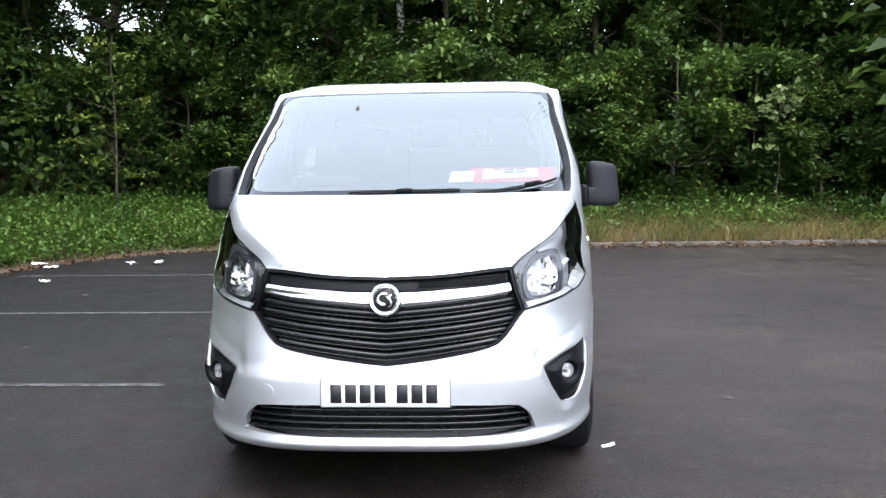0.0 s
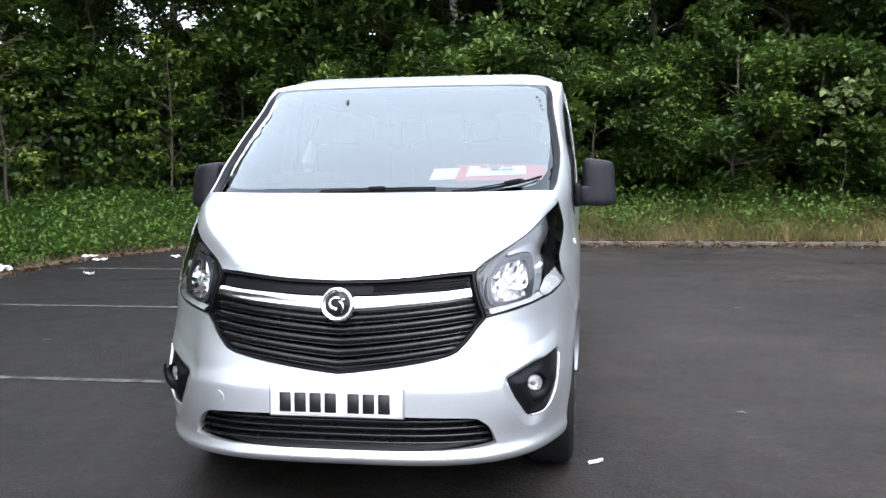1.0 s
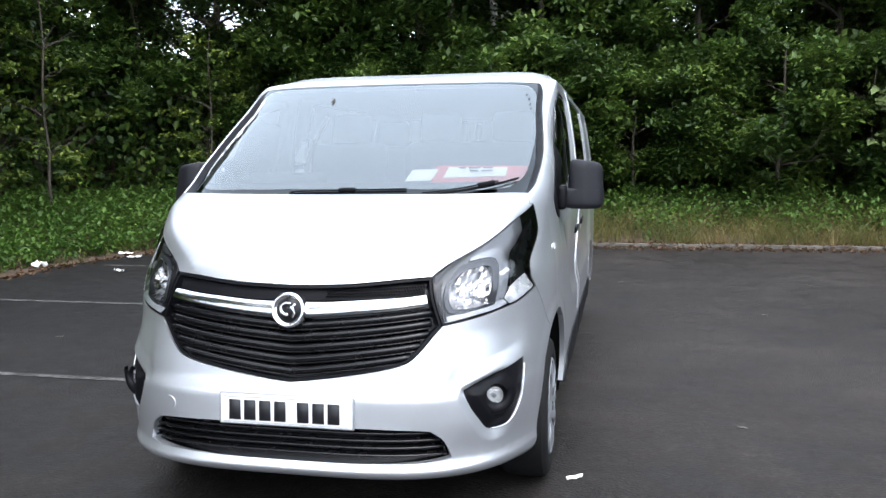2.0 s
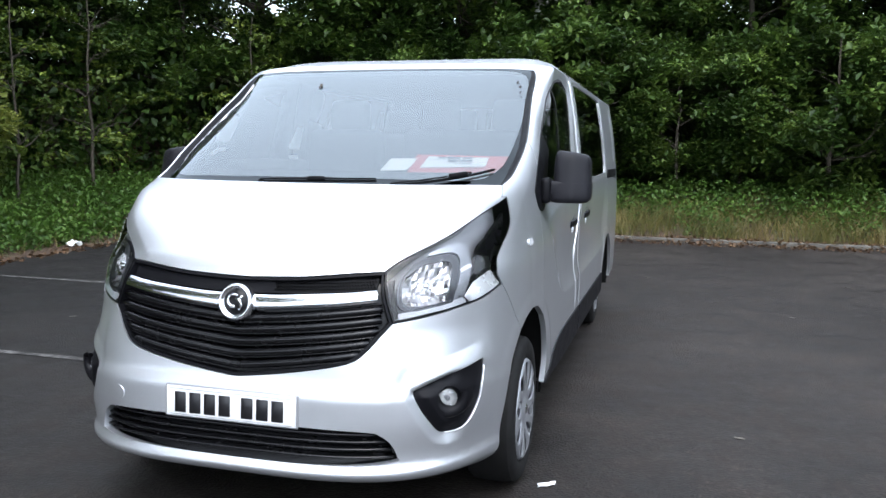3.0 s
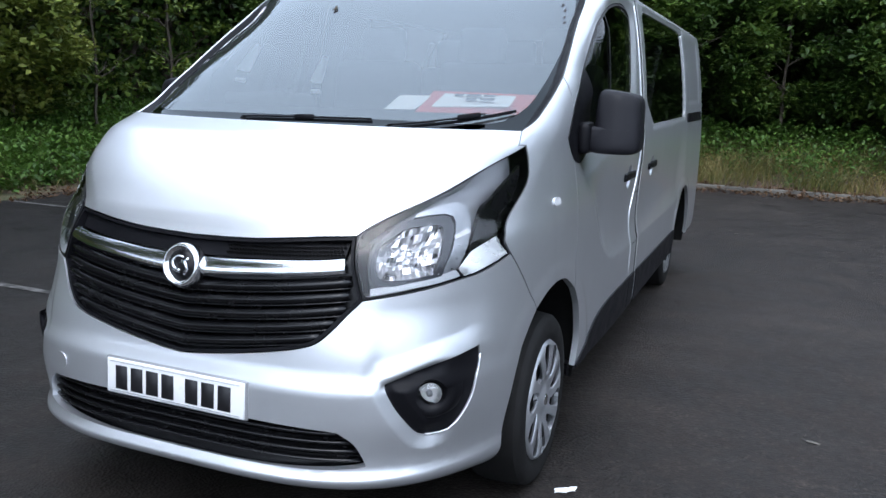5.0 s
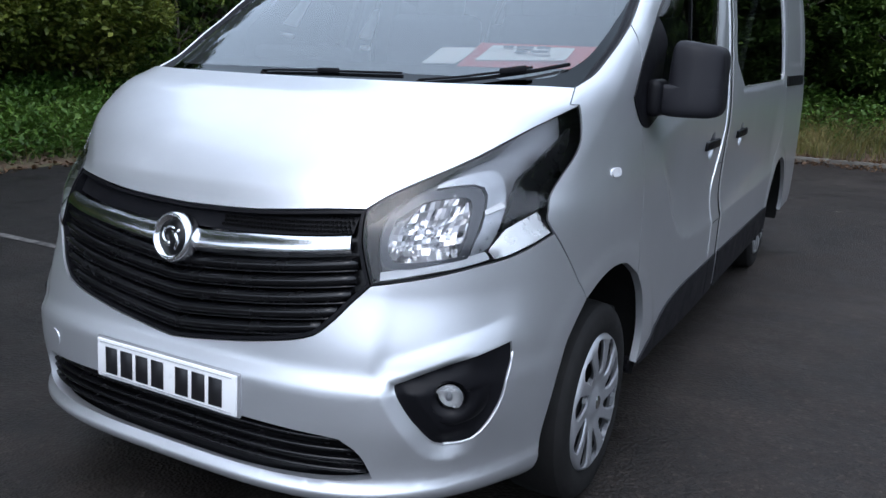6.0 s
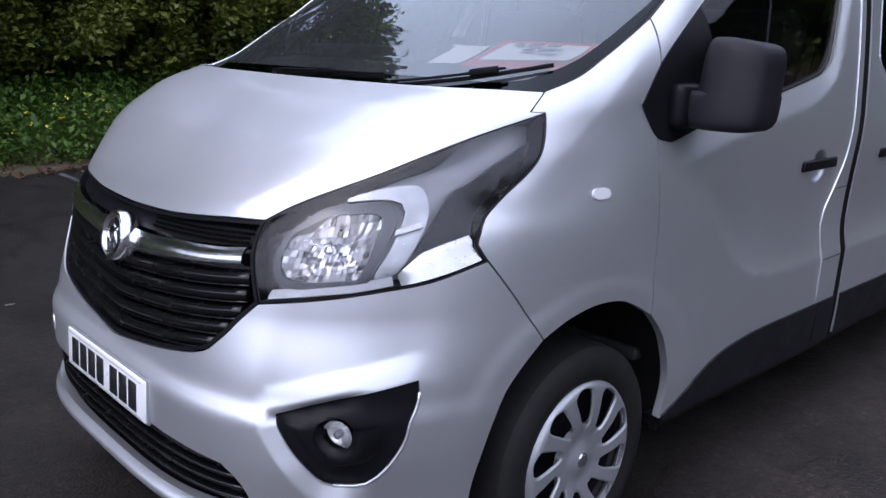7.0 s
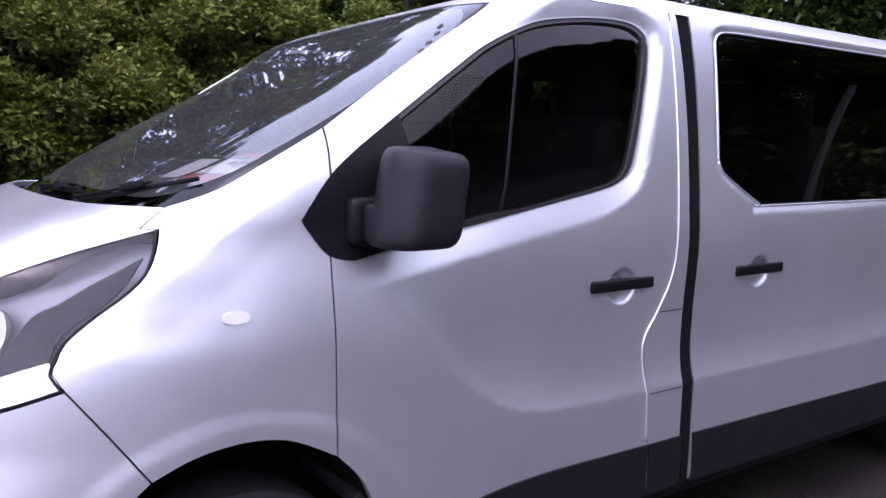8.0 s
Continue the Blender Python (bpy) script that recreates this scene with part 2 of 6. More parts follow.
def rounded_box(size, at=(0, 0, 0), bevel=0.01, turn=None, segments=3, taper=None):
    bm = bmesh.new()
    bmesh.ops.create_cube(bm, size=1.0)
    for v in bm.verts:
        if taper:
            v.co.x *= 1 + taper[0] * v.co.z
            v.co.y *= 1 + taper[1] * v.co.z
    bmesh.ops.scale(bm, vec=size, verts=bm.verts)
    bmesh.ops.bevel(bm, geom=bm.edges[:], offset=bevel, segments=segments, profile=0.5, affect="EDGES")
    if turn is not None:
        bmesh.ops.transform(bm, matrix=turn, verts=bm.verts)
    bmesh.ops.translate(bm, vec=at, verts=bm.verts)
    for f in bm.faces:
        f.smooth = True
    return bm


def sweep(path, width, height, name="bar", up=(0, 0, 1), taper=None):
    """A bar of rounded section along a path of points; width across, height along up."""
    path = [Vector(p) for p in path]
    ring = [(0.5, 0.25), (0.35, 0.5), (-0.35, 0.5), (-0.5, 0.25), (-0.5, -0.25), (-0.35, -0.5), (0.35, -0.5), (0.5, -0.25)]
    verts, faces = [], []
    for i, p in enumerate(path):
        along = (path[min(i + 1, len(path) - 1)] - path[max(i - 1, 0)]).normalized()
        u = Vector(up)
        across = along.cross(u).normalized()
        u = across.cross(along).normalized()
        k = 1.0 if taper is None else taper[0] + (taper[1] - taper[0]) * i / (len(path) - 1)
        verts += [p + across * (a * width * k) + u * (b * height * k) for a, b in ring]
    n = len(ring)
    for i in range(len(path) - 1):
        for j in range(n):
            k = (j + 1) % n
            faces.append((i * n + j, i * n + k, (i + 1) * n + k, (i + 1) * n + j))
    faces += [tuple(range(n))[::-1], tuple(range((len(path) - 1) * n, len(path) * n))]
    me = raw(name, verts, faces)
    bm = bmesh.new()
    bm.from_mesh(me)
    bpy.data.meshes.remove(me)
    bmesh.ops.recalc_face_normals(bm, faces=bm.faces)
    for f in bm.faces:
        f.smooth = len(f.verts) == 4
    return bm


def lathe(profile, steps=48, axis="X"):
    """Turns a profile of (along, radius) about an axis through the origin."""
    verts, faces = [], []
    for i in range(steps):
        a = 2 * math.pi * i / steps
        for x, r in profile:
            p = (x, r * math.cos(a), r * math.sin(a))
            verts.append(p if axis == "X" else (p[1], p[0], p[2]) if axis == "Y" else (p[1], p[2], p[0]))
    n = len(profile)
    for i in range(steps):
        for j in range(n - 1):
            k = (i + 1) % steps
            faces.append((i * n + j, i * n + j + 1, k * n + j + 1, k * n + j))
    me = raw("lathe", verts, faces)
    bm = bmesh.new()
    bm.from_mesh(me)
    bpy.data.meshes.remove(me)
    bmesh.ops.remove_doubles(bm, verts=bm.verts, dist=1e-5)
    bmesh.ops.recalc_face_normals(bm, faces=bm.faces)
    for f in bm.faces:
        f.smooth = True
    return bm


# ---------------------------------------------------------------- ground
EDGE_X, EDGE_Y, EDGE_R = -6.6, 11.4, 3.6  # the car park's edge: left side, far side, corner radius


def edge_point(s, d):
    """A point d metres outside the car park's edge, s metres along it; s = 0 at the start of the corner."""
    arc = EDGE_R * math.pi / 2
    if s < 0:
        return EDGE_X - d, EDGE_Y - EDGE_R + s
    if s > arc:
        return EDGE_X + EDGE_R + s - arc, EDGE_Y + d
    a = s / EDGE_R
    return EDGE_X + EDGE_R - (EDGE_R + d) * math.cos(a), EDGE_Y - EDGE_R + (EDGE_R + d) * math.sin(a)


def bank(d, s=0.0):
    k = min(max(d / 3.5, 0), 1)
    # added rise behind the hedge: a dark backing that closes its gaps to the sky
    far = min(max((d - 6.6) / 2.0, 0), 1)
    return 0.55 * k * k * (3 - 2 * k) + 3.0 * far * far * (3 - 2 * far) + 0.015 + 0.05 * noise.noise((s * 0.6, d * 0.8, 0.3)) * min(d, 1)


xs = np.r_[np.linspace(-400, -40, 6), np.linspace(-30, 30, 31), np.linspace(40, 400, 6)]
verts = [(x, y, 0) for x in xs for y in xs]
n = len(xs)
faces = [(i * n + j, (i + 1) * n + j, (i + 1) * n + j + 1, i * n + j + 1) for i in range(n - 1) for j in range(n - 1)]
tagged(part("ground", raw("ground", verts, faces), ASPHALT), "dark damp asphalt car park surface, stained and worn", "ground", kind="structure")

ss, ds = np.arange(-26, 36, 0.5), np.array([0, 0.08, 0.25, 0.5, 0.9, 1.4, 2.0, 2.8, 3.6, 5, 6.5, 7.1, 7.6, 8.1, 8.7, 14, 30])
verts = []
for s in ss:
    for d in ds:
        wob = 0.14 * noise.noise((s * 0.9, 1.7, 0)) + 0.06 * noise.noise((s * 3.1, 4.0, 0)) if s < 5.2 else 0
        x, y = edge_point(float(s), float(d) + wob * (d < 1))
        verts.append((x, y, bank(float(d), float(s)) - (0.03 if d == 0 else 0)))
n = len(ds)
faces = [(i * n + j, i * n + j + 1, (i + 1) * n + j + 1, (i + 1) * n + j) for i in range(len(ss) - 1) for j in range(n - 1)]
tagged(part("verge", raw("verge", verts, faces, True), SOIL), "brown earth bank with dead leaves beside the asphalt, with an added rise as dark backing behind the hedge", "verge", kind="structure")


def parking_line(y, x0, x1, wide=0.07):
    bm = bmesh.new()
    steps = int((x1 - x0) / 0.25)
    top = []
    for i in range(steps + 1):
        x = x0 + (x1 - x0) * i / steps
        w = wide / 2 + 0.006 * noise.noise((x * 3, y, 0))
        top.append([bm.verts.new((x, y + k * w, 0.005)) for k in (-1, 1)])
    for a, b in zip(top, top[1:]):
        bm.faces.new((a[0], b[0], b[1], a[1]))
    return tagged(part("parking_line", bm, LINE), "faded white painted bay line on the asphalt", "road marking", "bay lines", "structure")


for y, x0, x1 in ((2.03, -6.5, -1.75), (4.78, -6.5, -1.75), (7.72, -6.1, -1.75), (-0.7, -6.5, -1.75)):
    parking_line(y, x0, x1)

kerb = thing("kerb", "low weathered concrete edging kerb along the grass", "kerb", kind="structure")
stone = rounded_box((0.905, 0.11, 0.16), (0, 0, 0), 0.012, segments=2)
stone_mesh = bpy.data.meshes.new("kerb_stone")
stone.to_mesh(stone_mesh)
stone.free()
stone_mesh.materials.append(CONCRETE)
for i in range(34):
    ob = part("kerb_stone", stone_mesh, None, kerb)
    x = -3.2 + 0.915 * i
    ob.location = (x, EDGE_Y + 0.02 + 0.008 * noise.noise((x, 0, 0)), -0.015 + 0.012 * noise.noise((x * 0.7, 5, 0)))
    ob.rotation_euler = (0, radians(0.6) * noise.noise((x, 9, 0)), radians(0.8) * noise.noise((x, 3, 0)))


# ---------------------------------------------------------------- plants
rng = np.random.default_rng(7)


def leaf_cloud(name, centres, outward, size, per, spread, mat, slender=0.45, droop=0.15, smooth_up=1.0, simple=False):
    """Sprays of folded leaves: `per` leaves round every centre, pointing out and up."""
    n = len(centres) * per
    c = np.repeat(centres, per, 0) + rng.normal(0, spread, (n, 3))
    out = np.repeat(outward, per, 0) * 0.8 + rng.normal(0, 0.65, (n, 3))
    out[:, 2] = out[:, 2] * (0.55 if smooth_up else 1.0) + 0.1 - droop
    out /= np.linalg.norm(out, axis=1)[:, None]
    up = np.array([0, 0, 1.0]) * smooth_up + np.repeat(outward, per, 0) * 0.6 + rng.normal(0, 0.36, (n, 3))
    side = np.cross(out, up)
    side /= np.maximum(np.linalg.norm(side, axis=1), 1e-6)[:, None]
    nor = np.cross(side, out)
    L = (size * rng.uniform(0.6, 1.25, n))[:, None]
    W = L * slender
    fold = 0.22 * W
    pts = np.stack([c, c + out * L * 0.35 + side * W * 0.5 + nor * fold, c + out * L * 0.75 + side * W * 0.36 + nor * fold, c + out * L - nor * L * 0.12,
                    c + out * L * 0.75 - side * W * 0.36 + nor * fold, c + out * L * 0.35 - side * W * 0.5 + nor * fold, ], 1).reshape(-1, 3)
    base = (np.arange(n) * 6)[:, None]
    quads = np.concatenate([base + [0, 1, 2, 3], base + [0, 3, 4, 5]])
    corners = 4
    if simple:
        pts = np.stack([c, c + out * L * 0.5 + side * W * 0.55 + nor * fold, c + out * L - nor * L * 0.1, c + out * L * 0.5 - side * W * 0.55 + nor * fold], 1).reshape(-1, 3)
        base = (np.arange(n) * 4)[:, None]
        quads = np.concatenate([base + [0, 1, 2], base + [0, 2, 3]])
        corners = 3
    me = bpy.data.meshes.new(name)
    me.vertices.add(len(pts))
    me.vertices.foreach_set("co", pts.ravel())
    me.loops.add(quads.size)
    me.loops.foreach_set("vertex_index", quads.ravel().astype(np.int32))
    me.polygons.add(len(quads))
    me.polygons.foreach_set("loop_start", np.arange(0, quads.size, corners, dtype=np.int32))
    me.update(calc_edges=True)
    me.materials.append(mat)
    return me


def limbs(name, trunk_height, radius, reach, count, mat, lean=(0, 0)):
    """A tapered, slightly bent trunk with forking limbs as one mesh."""
    bm = bmesh.new()

    def tube(points, r0, r1):
        rings = []
        for i, p in enumerate(points):
            d = (Vector(points[min(i + 1, len(points) - 1)]) - Vector(points[max(i - 1, 0)])).normalized()
            a = d.cross(Vector((0.3, 1, 0.2))).normalized()
            b = d.cross(a)
            r = r0 + (r1 - r0) * i / (len(points) - 1)
            rings.append([bm.verts.new(Vector(p) + (a * math.cos(k * math.pi / 3) + b * math.sin(k * math.pi / 3)) * r) for k in range(6)])
        for u, v in zip(rings, rings[1:]):
            for k in range(6):
                bm.faces.new((u[k], u[(k + 1) % 6], v[(k + 1) % 6], v[k])).smooth = True

    spine = []
    for i in range(8):
        k = i / 7
        spine.append((lean[0] * k + rng.normal(0, 0.03), lean[1] * k + rng.normal(0, 0.03), trunk_height * k))
    tube(spine, radius, radius * 0.3)
    for j in range(count):
        k = rng.uniform(0.25, 0.95)
        i = min(int(k * 7), 6)
        p0 = np.array(spine[i])
        a = rng.uniform(0, 2 * math.pi)
        l = reach * rng.uniform(0.5, 1.0) * (1.1 - 0.6 * k)
        way = np.array([math.cos(a), math.sin(a), rng.uniform(0.3, 0.9)])
        pts = [p0 + way * l * q + np.array([0, 0, -0.12 * l * q * q]) + rng.normal(0, 0.03, 3) for q in np.linspace(0, 1, 5)]
        r = radius * (1 - 0.7 * k) * 0.55
        tube(pts, r, r * 0.25)
        for _ in range(2):
            p1 = pts[int(rng.integers(2, 5))]
            way2 = way + rng.normal(0, 0.35, 3)
            tube([p1 + way2 * l * 0.32 * q for q in np.linspace(0, 1, 3)], r * 0.4, r * 0.12)
    me = bpy.data.meshes.new(name)
    bm.to_mesh(me)
    bm.free()
    me.materials.append(mat)
    return me


def crown_points(count, lobes, shell=0.55):
    """Points on and just under the surface of a few overlapping lumpy lobes, with the way outward at each."""
    pts, outs = [], []
    weights = np.array([r[0] * r[2] for _, r in lobes])
    for (c, r), k in zip(lobes, np.maximum(1, (count * weights / weights.sum()).astype(int))):
        d = rng.normal(0, 1, (k, 3))
        d /= np.linalg.norm(d, axis=1)[:, None]
        deep = 1 - (1 - shell) * rng.random(k) ** 2.2
        lump = np.array([0.82 + 0.36 * noise.noise((q[0] * 2.6 + c[0], q[1] * 2.6 + c[1], q[2] * 2.6 + c[2])) for q in d])
        pts.append(np.array(c) + d * np.array(r) * (deep * lump)[:, None])
        outs.append(d)
    return np.concatenate(pts), np.concatenate(outs)


def plant(name, label, category, group, stem_mesh, leaf_mesh):
    t = thing(name, label, category, group)
    part("trunk", stem_mesh, None, t, "brown bark")
    part("crown", leaf_mesh, None, t)
    return t


def clumps(count, centre, spread, size):
    """Many small leafy clumps spread over the outside of a crown."""
    out = []
    for _ in range(count):
        d = rng.normal(0, 1, 3)
        d /= np.linalg.norm(d)
        k = rng.uniform(0.45, 1.0) ** 0.5
        s = size * rng.uniform(0.6, 1.25)
        out.append((tuple(np.array(centre) + d * np.array(spread) * k), (s, s, s * rng.uniform(0.45, 0.75))))
    return out


def bush_kind(height, width, leaf, mat, sprays, count, per=7, simple=True, flat_leaves=1.0):
    p, o = crown_points(sprays, clumps(count, (0, 0, height * 0.52), (width * 0.5, width * 0.42, height * 0.44), 0.40), 0.7)
    keep = p[:, 2] > 0.12
    return leaf_cloud("crown", p[keep], o[keep] * 0.6 + np.array([0, 0, 0.45]), leaf, per, 0.075, mat, 0.5, smooth_up=flat_leaves, simple=simple), limbs("trunk", height * 0.8, 0.05, width * 0.6, 9, BARK)


def tree_kind(height, width, leaf, mat, sprays, count, trunk=BARK, radius=0.13, low=0.62, per=7, branches=14):
    p, o = crown_points(sprays, clumps(count, (0, 0, height * low), (width * 0.5, width * 0.5, height * (0.97 - low)), 0.55), 0.6)
    return leaf_cloud("crown", p, o * 0.6 + np.array([0, 0, 0.4]), leaf, per, 0.10, mat, 0.5, simple=True), limbs("trunk", height * 0.90, radius, width * 0.42, branches, trunk)


bushes = [plant("bush", "dense broad-leaved green bush at the verge", "bush", "hedge bushes", *bush_kind(3.7, 2.9, 0.145, LEAF_A, 1900, 36, per=9)[::-1]) for i in range(3)]
laurels = [plant("laurel_bush", "dense dark evergreen laurel hedge bush", "bush", "laurel hedge", *bush_kind(3.5, 2.6, 0.115, LEAF_B, 3600, 46, per=8, flat_leaves=0.55)[::-1]) for i in range(2)]
trees = [plant("tree", "leafy green tree with a slim brown trunk", "tree", "trees behind the hedge", *tree_kind(7.8, 4.8, 0.18, LEAF_A, 1800, 48, per=8)[::-1]) for i in range(3)]
birch = plant("pale_tree", "tall tree with a pale bare trunk among leaves", "tree", "trees behind the hedge", *tree_kind(8.5, 3.6, 0.18, LEAF_A, 600, 22, PALE_BARK, 0.16, 0.75, branches=4)[::-1])



def tiered_kind(height, reach, tiers):
    """A slim young tree whose leaves lie in flat, airy tiers."""
    lobes = []
    for k in range(tiers):
        z = height * (0.16 + 0.80 * k / tiers) + rng.uniform(-0.1, 0.1)
        a = k * 2.4 + rng.uniform(-0.5, 0.5)
        l = reach * (1.05 - 0.55 * z / height) * rng.uniform(0.7, 1.1)
        w = 0.42 * rng.uniform(0.8, 1.3)
        lobes.append(((math.cos(a) * l * 0.6, math.sin(a) * l * 0.6, z), (w, w, 0.07)))
        lobes.append(((math.cos(a) * l, math.sin(a) * l, z + 0.04), (w * 0.7, w * 0.7, 0.05)))
    p, o = crown_points(15 * tiers, lobes, 0.1)
    return leaf_cloud("crown", p, o * np.array([0.7, 0.7, 0.1]), 0.115, 4, 0.05, LEAF_D, 0.55), limbs("trunk", height * 0.95, 0.035, reach * 0.9, 16, BARK)


young = [plant("young_tree", "slim young tree with tiers of light green leaves", "tree", "young trees at the hedge's corner", *tiered_kind(4.6, 1.35, 17)[::-1]) for i in range(2)]

ARC = EDGE_R * math.pi / 2


def put(kinds, s, d, scale, first):
    """Sets a plant d metres outside the edge; the first one of a kind is moved, the others are copies."""
    x, y = edge_point(s, d)
    k = int(rng.integers(len(kinds)))
    m = pose(x, y, bank(min(d, 6.0), s) - 0.05, 0, 0, float(rng.uniform(0, 360)))
    ob = kinds[k]
    if ob.name not in first:
        first.add(ob.name)
        ob.matrix_basis = m @ Matrix.Diagonal((scale, scale, scale, 1))
    else:
        c = copy_thing(ob, m)
        c.scale = (scale, scale, scale)


placed = set()
for s in np.r_[np.arange(-15, -7, 1.5), np.arange(-7, 0, 1.15), np.arange(0, ARC, 0.8), np.arange(ARC, 24, 1.5)]:  # the hedge front
    kinds = laurels if s < -0.9 else bushes
    if 0.6 < s < 3.6:
        continue  # a dark hollow under the trees
    put(kinds, float(s + rng.uniform(-0.3, 0.3)), float((3.0 if s < -0.9 else 3.9 if s < ARC else 2.7) + rng.uniform(-0.3, 0.4)), float(rng.uniform(0.85, 1.12)), placed)
for s, d, k in ((-0.7, 2.5, 1.0), (0.4, 2.3, 0.8), (1.5, 3.0, 1.0), (3.3, 3.4, 0.85)):
    put(young, s, d, k, placed)
for s in np.r_[np.arange(-14, 0, 2.8), np.arange(0, ARC, 1.4), np.arange(ARC, 24, 2.8)]:  # trees over it, with a gap at the corner
    put(trees, float(s + rng.uniform(-0.6, 0.6)), float(5.0 + rng.uniform(-0.6, 0.8)), float(rng.uniform(0.85, 1.15) * (1.2 if s < -2.5 else 0.6 if 2 < s < 3.1 else 1)), placed)
for s in np.arange(ARC + 0.5, 20, 2.0):  # a closer row fills the far side
    put(trees, float(s + rng.uniform(-0.4, 0.4)), float(6.8 + rng.uniform(-0.5, 0.5)), float(rng.uniform(0.95, 1.2)), placed)
for s in np.r_[np.arange(-13, 0, 3.4), np.arange(0, ARC, 1.9), np.arange(ARC, 24, 3.4)]:
    put(trees, float(s + rng.uniform(-0.8, 0.8)), float(9.0 + rng.uniform(-1, 1)), float(rng.uniform(0.95, 1.2) * (0.95 if 1.5 < s < 3.9 else 1)), placed)
for x, y, scale in ((-9.2, -4.2, 1.95), (-8.8, -9.2, 2.05), (-12.5, -7.0, 2.1), (-6.3, 17.4, 1.1), (-4.2, 18.2, 1.15), (-11.2, 11.8, 1.25), (-12.6, 9.8, 1.3), (-13.6, 12.6, 1.4), (-7.9, 15.2, 1.1), (-6.4, 15.6, 1.1), (-9.3, 14.0, 0.8)):  # tall trees ahead of the van, more behind it and beyond the corner
    tall_tree = copy_thing(trees[int(rng.integers(3))], pose(x, y, 0.3, 0, 0, 70 * x))
    tall_tree.scale = (scale, scale, scale)
birch.matrix_basis = pose(-1.55, 16.2, 0.4, 0, 0, 40)

# a spray of pale maple leaves in the hedge
pale = thing("maple_sapling", "maple sapling with pale yellow-green leaves in the hedge", "sapling")
p, o = crown_points(44, [((0, 0, 2.3), (0.42, 0.3, 0.40)), ((-0.2, 0, 1.5), (0.22, 0.2, 0.2))])
part("crown", leaf_cloud("crown", p, o * 0.3 + np.array([0, -0.8, 0]), 0.17, 3, 0.06, LEAF_C, 0.9), None, pale)
part("trunk", limbs("trunk", 2.2, 0.014, 0.5, 5, BARK), None, pale)
pale.location = (6.15, 13.05, 0.3)


def scatter(count, s0, s1, d0, d1, bias=1.0):
    s = rng.uniform(s0, s1, count)
    d = d0 + (d1 - d0) * rng.random(count) ** bias
    at = np.array([(*edge_point(float(a), float(b)), bank(float(b), float(a))) for a, b in zip(s, d)])
    return s, d, at


def blades(name, at, height, wide, lean, mat):
    """Single bent grass blades, three points wide."""
    n = len(at)
    a = rng.uniform(0, 2 * math.pi, n)
    side = np.stack([np.cos(a), np.sin(a), 0 * a], 1) * wide * rng.uniform(0.6, 1.3, n)[:, None]
    b = rng.uniform(0, 2 * math.pi, n)
    h = height * rng.uniform(0.45, 1.2, n)
    way = np.stack([np.cos(b) * lean, np.sin(b) * lean, np.ones(n)], 1) * h[:, None]
    tip = np.stack([np.cos(b) * lean * 1.6, np.sin(b) * lean * 1.6, 0.75 * np.ones(n)], 1) * h[:, None]
    pts = np.stack([at - side, at + side, at + way * 0.55 + side * 0.8, at + way * 0.55 - side * 0.8, at + tip * 1.25], 1).reshape(-1, 3)
    base = np.arange(n)[:, None] * 5
    faces = [*map(tuple, base + [0, 1, 2, 3])] + [*map(tuple, base + [3, 2, 4])]
    me = bpy.data.meshes.new(name)
    me.from_pydata(pts.tolist(), [], [tuple(int(i) for i in f) for f in faces])
    me.materials.append(mat)
    return me


_, d, at = scatter(17000, -16, 21.5, 4.2, 6.6)
at[:, 2] += 3.4 * rng.random(len(at))
tagged(part("undergrowth", leaf_cloud("undergrowth", at, np.zeros((len(at), 3)), 0.20, 6, 0.18, LEAF_A, 0.6, smooth_up=0.0, simple=True), None), "dense dim green undergrowth behind the hedge", "undergrowth", kind="stuff")
_, _, at = scatter(24000, ARC - 1, 26, 0.05, 2.4, 1.2)
at = at[[noise.noise((q[0] * 0.9, q[1] * 1.6, 2.0)) > rng.uniform(-0.55, 0.35) for q in at]]
tagged(part("tall_grass", blades("tall_grass", at, 0.42, 0.006, 0.35, GRASS), None), "tall straw-tinged green grass along the kerb", "grass", kind="stuff")
_, _, at = scatter(6000, -14, ARC, 0.15, 3.6)
tagged(part("verge_grass", blades("verge_grass", at, 0.22, 0.006, 0.5, GRASS), None), "ragged green grass on the earth bank", "grass", kind="stuff")
_, d, at = scatter(17000, -14, ARC + 1, 0.30, 4.2)
at[:, 2] += rng.random(len(at)) * 0.34 * np.clip(d, 0.3, 1)
tagged(part("weeds", leaf_cloud("weeds", at, np.tile([0, 0, 1.0], (len(at), 1)), 0.095, 6, 0.08, WEED, 0.55, simple=True), None), "leafy green nettles and weeds covering the bank", "weeds", kind="stuff")
_, d, at = scatter(4200, ARC, 24, 0.45, 2.6)
at = at[[d0 > 1.1 or noise.noise((q[0] * 0.7, q[1], 6.0)) > 0.05 for d0, q in zip(d, at)]]
at[:, 2] += rng.random(len(at)) * 0.5
tagged(part("hedge_weeds", leaf_cloud("hedge_weeds", at, np.tile([0, -0.5, 0.8], (len(at), 1)), 0.085, 6, 0.08, WEED, 0.5, simple=True), None), "leafy weeds at the foot of the hedge", "weeds", kind="stuff")
_, d, at = scatter(60, -9, -4, 0.5, 1.6)
at[:, 2] += 0.25 + rng.random(len(at)) * 0.2
tagged(part("yellow_flowers", leaf_cloud("yellow_flowers", at, np.tile([0, 0, 1.0], (len(at), 1)), 0.035, 4, 0.015, FLOWER, 0.9), None), "small yellow wild flowers in the grass", "flowers", kind="stuff")
_, d, at = scatter(1500, -12, ARC + 0.5, -0.25, 0.5)
at[:, 2] = np.maximum(at[:, 2] * 0 + 0.006, 0.012 * rng.random(len(at)))
